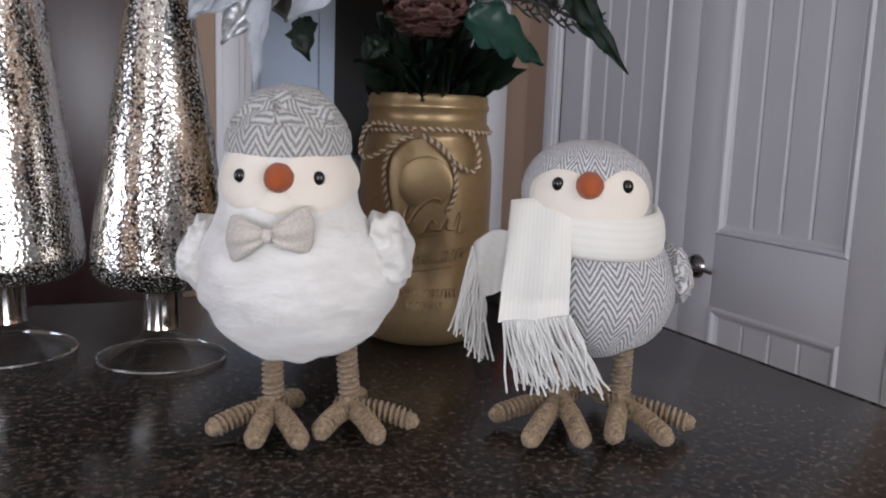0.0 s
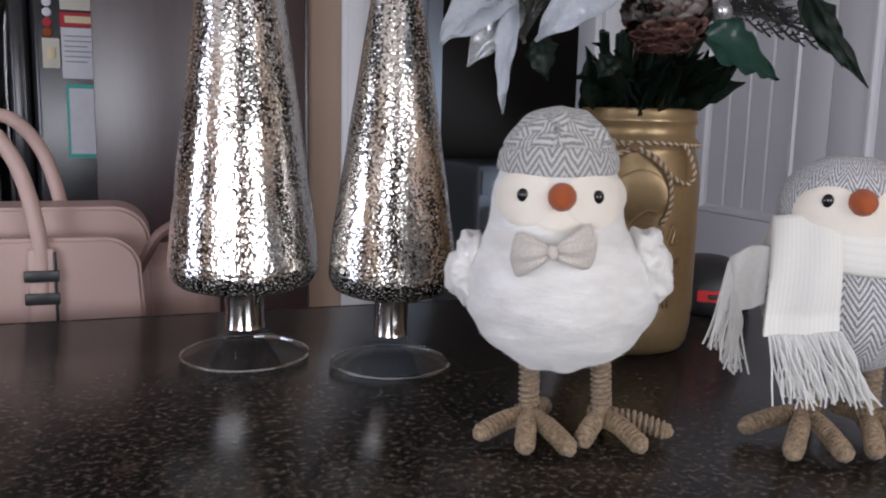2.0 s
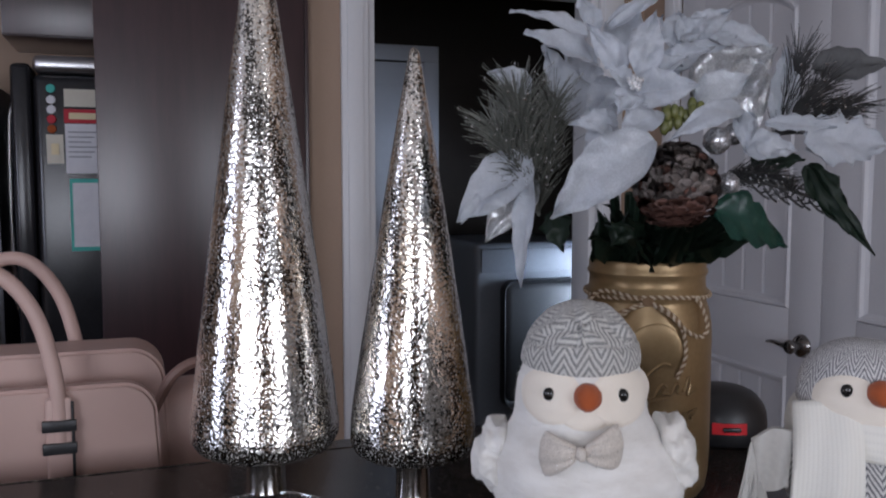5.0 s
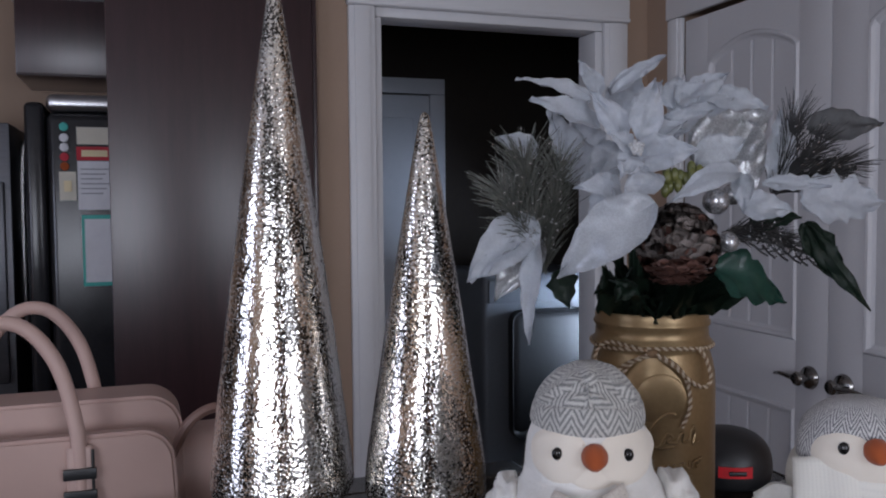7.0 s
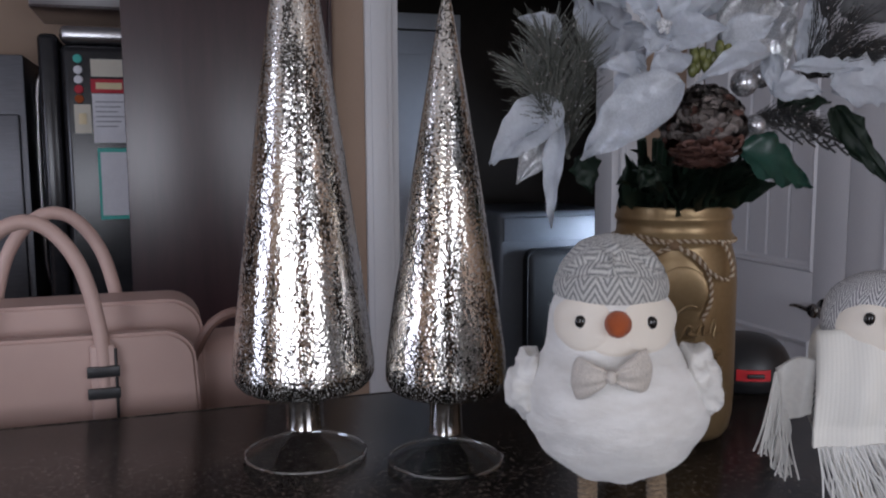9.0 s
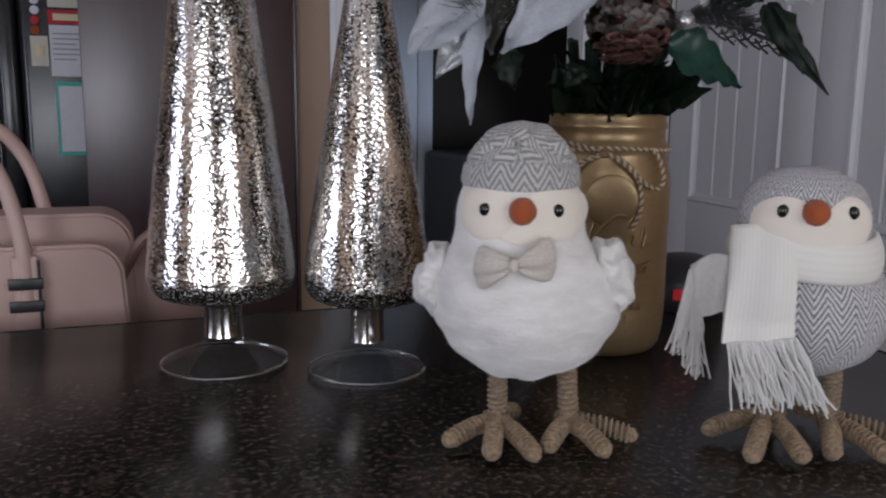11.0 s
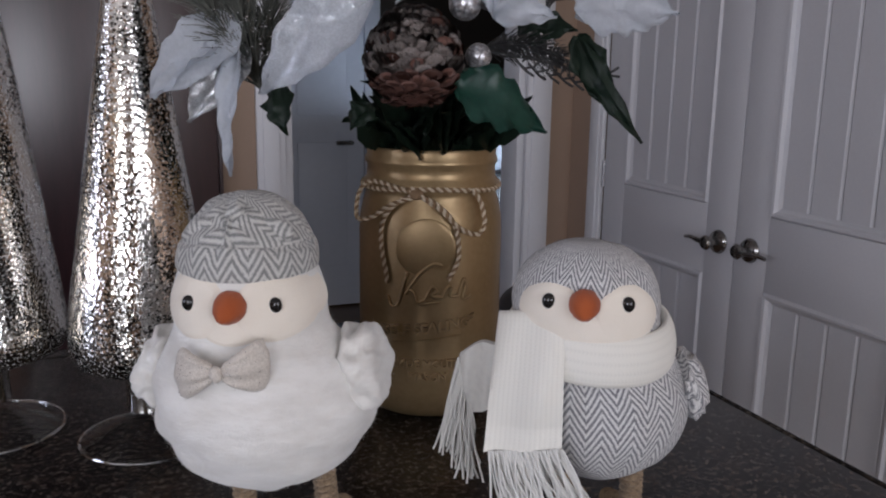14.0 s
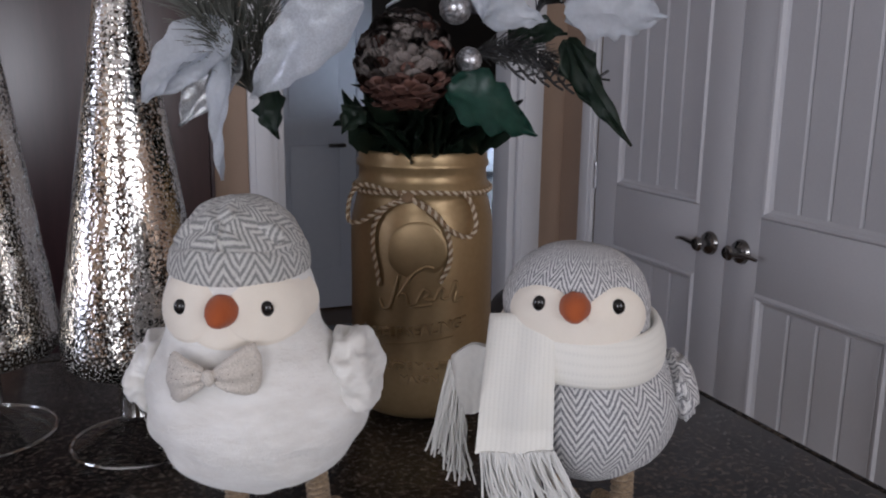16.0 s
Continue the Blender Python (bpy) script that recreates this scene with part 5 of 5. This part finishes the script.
for s in (-1, 1):
    part("eye", ball(0.0034, 18, 12, (1, 0.7, 1.15), gs.front(-0.0046 + s * 0.0190, 0.1543, 0.0012)), BEAD, gb, "shiny black bead eye")
p = gs.front(-0.0065, 0.1545, 0.001)
bm = ball(0.0076, 24, 16)
for v in bm.verts:
    k = max(0.0, -v.co.y / 0.0076)
    v.co.y -= 0.003 * k * k
    v.co.z -= 0.0032 * k * k * k
wobble(bm, 0.0004, 300)
bm.transform(Matrix.Translation(p))
part("beak", bm, ORANGE, gb, "orange felt beak")
wing(gb, 1, (0.0535, 0.000, 0.100), (0.0080, 0.022, 0.0185), -14, TWEED, 9.0, "crumpled tweed wing")
wing(gb, -1, (-0.0410, 0.010, 0.103), (0.0075, 0.024, 0.0175), 14, TWEED, 12.0, "crumpled tweed wing")
ginv = GM.inverted()
bird_legs(gb, ginv, [((0.2945, 0.3745), [(0.246, 0.372), (0.244, 0.328), (0.273, 0.318), (0.317, 0.394)], (0.294, 0.374)), ((0.3275, 0.3555), [(0.294, 0.316), (0.322, 0.303), (0.352, 0.319), (0.332, 0.386)], (0.3265, 0.3545))], 0.068)

# scarf
sc = thing("scarf", GM, "white knitted scarf with long fringes wound round the grey bird", "scarf")
bm = bmesh.new()
uv = bm.loops.layers.uv.new("cloth")
seg, cs = 72, 16
rings = []
for k in range(seg):
    a = 2 * math.pi * k / seg
    dx, dy = math.cos(a), math.sin(a)
    zc = 0.1278 + 0.002 * dy + 0.0015 * math.sin(2 * a)
    rr = 0.0410 + 0.0008 * noise.noise(Vector((dx * 2, dy * 2, 1)))
    ring = []
    for j in range(cs):
        b = 2 * math.pi * j / cs
        hz = 0.0128 * math.sin(b)
        th = 0.0042 * math.cos(b) + 0.0016 * math.sin(b) * -1 * (1 + 0.15 * math.sin(3 * a))
        ring.append(bm.verts.new((gs.centre(0.126)[0] + (rr + th) * dx, gs.centre(0.126)[1] + (rr + th) * dy, zc + hz)))
    rings.append(ring)
for k in range(seg):
    for j in range(cs):
        n1, n2 = (k + 1) % seg, (j + 1) % cs
        f = bm.faces.new((rings[k][j], rings[n1][j], rings[n1][n2], rings[k][n2]))
        for lp, (kk, jj) in zip(f.loops, ((k, j), (k + 1, j), (k + 1, j + 1), (k, j + 1))):
            lp[uv].uv = (jj * 0.0024, kk * 0.0038)
bmesh.ops.recalc_face_normals(bm, faces=bm.faces)
part("wrap", bm, KNIT, sc, "knitted wrap round the neck", sharp=120)


def thicken(bm, grid, off, uv=None, w=1.0, h=1.0):
    """Closes a grid of verts with a back sheet and edges."""
    ny, nx = len(grid) - 1, len(grid[0]) - 1
    back = [[bm.verts.new(v.co + off) for v in row] for row in grid]
    made = []
    for j in range(ny):
        for i in range(nx):
            made.append(bm.faces.new((back[j][i], back[j][i + 1], back[j + 1][i + 1], back[j + 1][i])))
    for j in range(ny):
        made.append(bm.faces.new((grid[j][0], back[j][0], back[j + 1][0], grid[j + 1][0])))
        made.append(bm.faces.new((grid[j][nx], grid[j + 1][nx], back[j + 1][nx], back[j][nx])))
    for i in range(nx):
        made.append(bm.faces.new((grid[0][i], grid[0][i + 1], back[0][i + 1], back[0][i])))
        made.append(bm.faces.new((grid[ny][i], back[ny][i], back[ny][i + 1], grid[ny][i + 1])))
    if uv:
        for f in made:
            for lp in f.loops:
                lp[uv].uv = (lp.vert.co.x, lp.vert.co.z)


def scarf_end(corners, bulge, thick, nx=16, ny=26):
    """A hanging end between four corners (top left, top right, bottom right, bottom left)."""
    tl_, tr_, br_, bl_ = (Vector(c) for c in corners)
    bm = bmesh.new()
    uv = bm.loops.layers.uv.new("cloth")
    w, h = (tr_ - tl_).length, (bl_ - tl_).length
    grid = []
    for j in range(ny + 1):
        f = j / ny
        row = []
        for i in range(nx + 1):
            g = i / nx
            p = tl_.lerp(tr_, g).lerp(bl_.lerp(br_, g), f)
            p.z += 0.004 * math.sin(math.pi * g) * (1 - f) ** 3
            p.y -= bulge * math.sin(math.pi * min(1, f * 1.15 + 0.05)) ** 0.8 * (0.55 + 0.45 * math.sin(math.pi * g)) + 0.0012 * math.sin(g * 9 + 3 * f)
            row.append(bm.verts.new(p))
        grid.append(row)
    for j in range(ny):
        for i in range(nx):
            f = bm.faces.new((grid[j][i], grid[j + 1][i], grid[j + 1][i + 1], grid[j][i + 1]))
            for lp, (jj, ii) in zip(f.loops, ((j, i), (j + 1, i), (j + 1, i + 1), (j, i + 1))):
                lp[uv].uv = (ii / nx * w, jj / ny * h)
    thicken(bm, grid, Vector((0, thick, 0)), uv, w, h)
    return part("scarf_end", bm, KNIT if nx == 16 else YARN, sc, "knitted hanging end of the scarf", sharp=60)


def fringe(parent, a, b, spread_a, spread_b, n, seed, lean=(0, 0)):
    rng = random.Random(seed)
    a, b, sa, sb = Vector(a), Vector(b), Vector(spread_a), Vector(spread_b)
    for k in range(n):
        f = (k + 0.5) / n
        p = a.lerp(b, f) + Vector((0, rng.uniform(-0.0015, 0.0015), 0))
        e = sa.lerp(sb, f) + Vector((rng.gauss(0, 0.0025), rng.gauss(0, 0.003), rng.gauss(0, 0.003)))
        m1 = p.lerp(e, 0.35) + Vector((rng.gauss(0, 0.0012), -0.002 + rng.gauss(0, 0.0015), 0))
        m2_ = p.lerp(e, 0.7) + Vector((rng.gauss(0, 0.0016), -0.002 + rng.gauss(0, 0.0015), 0))
        part("fringe", tube(smooth_rows([tuple(p), tuple(m1), tuple(m2_), tuple(e)], 4), 0.00048, 6, wind=0.00018, pitch=0.002), YARN, parent)


e1 = scarf_end([(-0.0490, -0.032, 0.1425), (-0.0150, -0.046, 0.1395), (-0.0140, -0.060, 0.0825), (-0.0530, -0.054, 0.0755)], 0.009, 0.0048)
fringe(e1, (-0.0505, -0.054, 0.0765), (-0.0135, -0.060, 0.0830), (-0.0410, -0.057, 0.0400), (0.0070, -0.058, 0.0450), 95, 11)
e2 = scarf_end([(-0.0700, -0.022, 0.1150), (-0.0480, -0.030, 0.1240), (-0.0500, -0.032, 0.0900), (-0.0640, -0.024, 0.0825)], 0.002, 0.0045, 10, 12)
fringe(e2, (-0.0705, -0.022, 0.1140), (-0.0625, -0.024, 0.0830), (-0.0800, -0.022, 0.0640), (-0.0580, -0.026, 0.0450), 44, 12)

# ---- handbag ----
bag = thing("handbag", pose(-0.275, 0.95, 0.9255), "blush pink leather handbag with two handles and black tabs", "handbag")


def bag_panel(w, h, d, y, r):
    outline = []
    for cx, cz, a0 in ((w / 2 - r, h - r, 0), (-w / 2 + r, h - r, 90)):
        outline += [(cx + r * math.cos(radians(a0 + 9 * k)), cz + r * math.sin(radians(a0 + 9 * k))) for k in range(11)]
    outline += [(-w / 2 - 0.012, 0.0), (w / 2 + 0.012, 0.0)]
    bm = bmesh.new()
    a = [bm.verts.new((x, y, z)) for x, z in outline]
    b = [bm.verts.new((x, y + d, z)) for x, z in outline]
    bm.faces.new(a)
    bm.faces.new(b[::-1])
    for i in range(len(outline)):
        j = (i + 1) % len(outline)
        bm.faces.new((a[j], a[i], b[i], b[j]))
    bmesh.ops.recalc_face_normals(bm, faces=bm.faces)
    bmesh.ops.bevel(bm, geom=[e for e in bm.edges if abs(e.verts[0].co.y - e.verts[1].co.y) < 1e-6], offset=0.004, segments=3, affect="EDGES")
    return bm


part("front_panel", bag_panel(0.325, 0.240, 0.022, -0.070, 0.035), PINK, bag)
part("back_panel", bag_panel(0.345, 0.266, 0.075, -0.020, 0.038), PINK, bag)
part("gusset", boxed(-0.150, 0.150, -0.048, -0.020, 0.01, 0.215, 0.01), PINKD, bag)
for y, dx in ((-0.074, 0.0), (0.060, 0.013)):
    pts = smooth_rows([(0.069, y, 0.185), (0.067, y, 0.245), (0.050, y + 0.004, 0.315), (0.018, y + 0.008, 0.356), (-0.018, y + 0.008, 0.356), (-0.050, y + 0.004, 0.315), (-0.067, y, 0.245), (-0.069, y, 0.185)], 8)
    pts = [(x + dx, y_, z) for x, y_, z in pts]
    part("handle", tube(pts, 0.0078, 12), PINK, bag, "rolled pink leather handle")
for s in (-1, 1):
    tb = part("tab", boxed(s * 0.069 - 0.013, s * 0.069 + 0.013, -0.079, -0.071, 0.145, 0.232, 0.004, segments=3), PINK, bag)
    for z in (0.181, 0.204):
        part("buckle", boxed(s * 0.069 - 0.016, s * 0.069 + 0.016, -0.084, -0.0795, z - 0.0058, z + 0.0058, 0.001), BLACKP, tb, "black metal bar")
    part("piping", tube([(s * 0.069 + 0.0125, -0.0805, 0.15), (s * 0.069 + 0.0125, -0.0805, 0.228)], 0.0016, 6), BLACKP, tb)
ps = thing("pouch", pose(-0.088, 0.985, 0.9255), "small blush pink leather pouch lying beside the handbag", "pouch")
part("body", wobble(boxed(-0.050, 0.062, -0.05, 0.05, 0.0, 0.215, 0.03, segments=5), 0.004, 30), PINK, ps)
part("strap", tube(smooth_rows([(-0.030, -0.052, 0.19), (-0.005, -0.056, 0.235), (0.030, -0.054, 0.245), (0.044, -0.052, 0.20)], 6), 0.006, 8), PINKD, ps, "tan strap")

# ---- small black gadget by the jar ----
gd = thing("scanner_gadget", pose(0.455, 0.700, TOP, 0, 0, -22), "rounded black plastic gadget with a bright red slot", "gadget")
bm = lathe(smooth_rows([(0.0, 0.0), (0.040, 0.0), (0.047, 0.004), (0.049, 0.018), (0.046, 0.036), (0.034, 0.050), (0.015, 0.056), (0.0, 0.057)], 3), 40)
part("shell", bm, BLACKP, gd)
bm = bmesh.new()
for k in range(9):
    a0, a1 = radians(-113 + 4.5 * k), radians(-113 + 4.5 * (k + 1))
    vs = [bm.verts.new((0.0502 * math.cos(a), 0.0502 * math.sin(a), z)) for a, z in ((a0, 0.0155), (a1, 0.0155), (a1, 0.027), (a0, 0.027))]
    bm.faces.new(vs)
bmesh.ops.remove_doubles(bm, verts=bm.verts, dist=1e-5)
bmesh.ops.solidify(bm, geom=bm.faces[:], thickness=0.003)
sl = part("slot_frame", bm, RED, gd, "red frame of the slot")
part("slot", boxed(-0.010, 0.008, -0.0535, -0.0508, 0.0190, 0.0235, 0.001), BLACKP, sl)
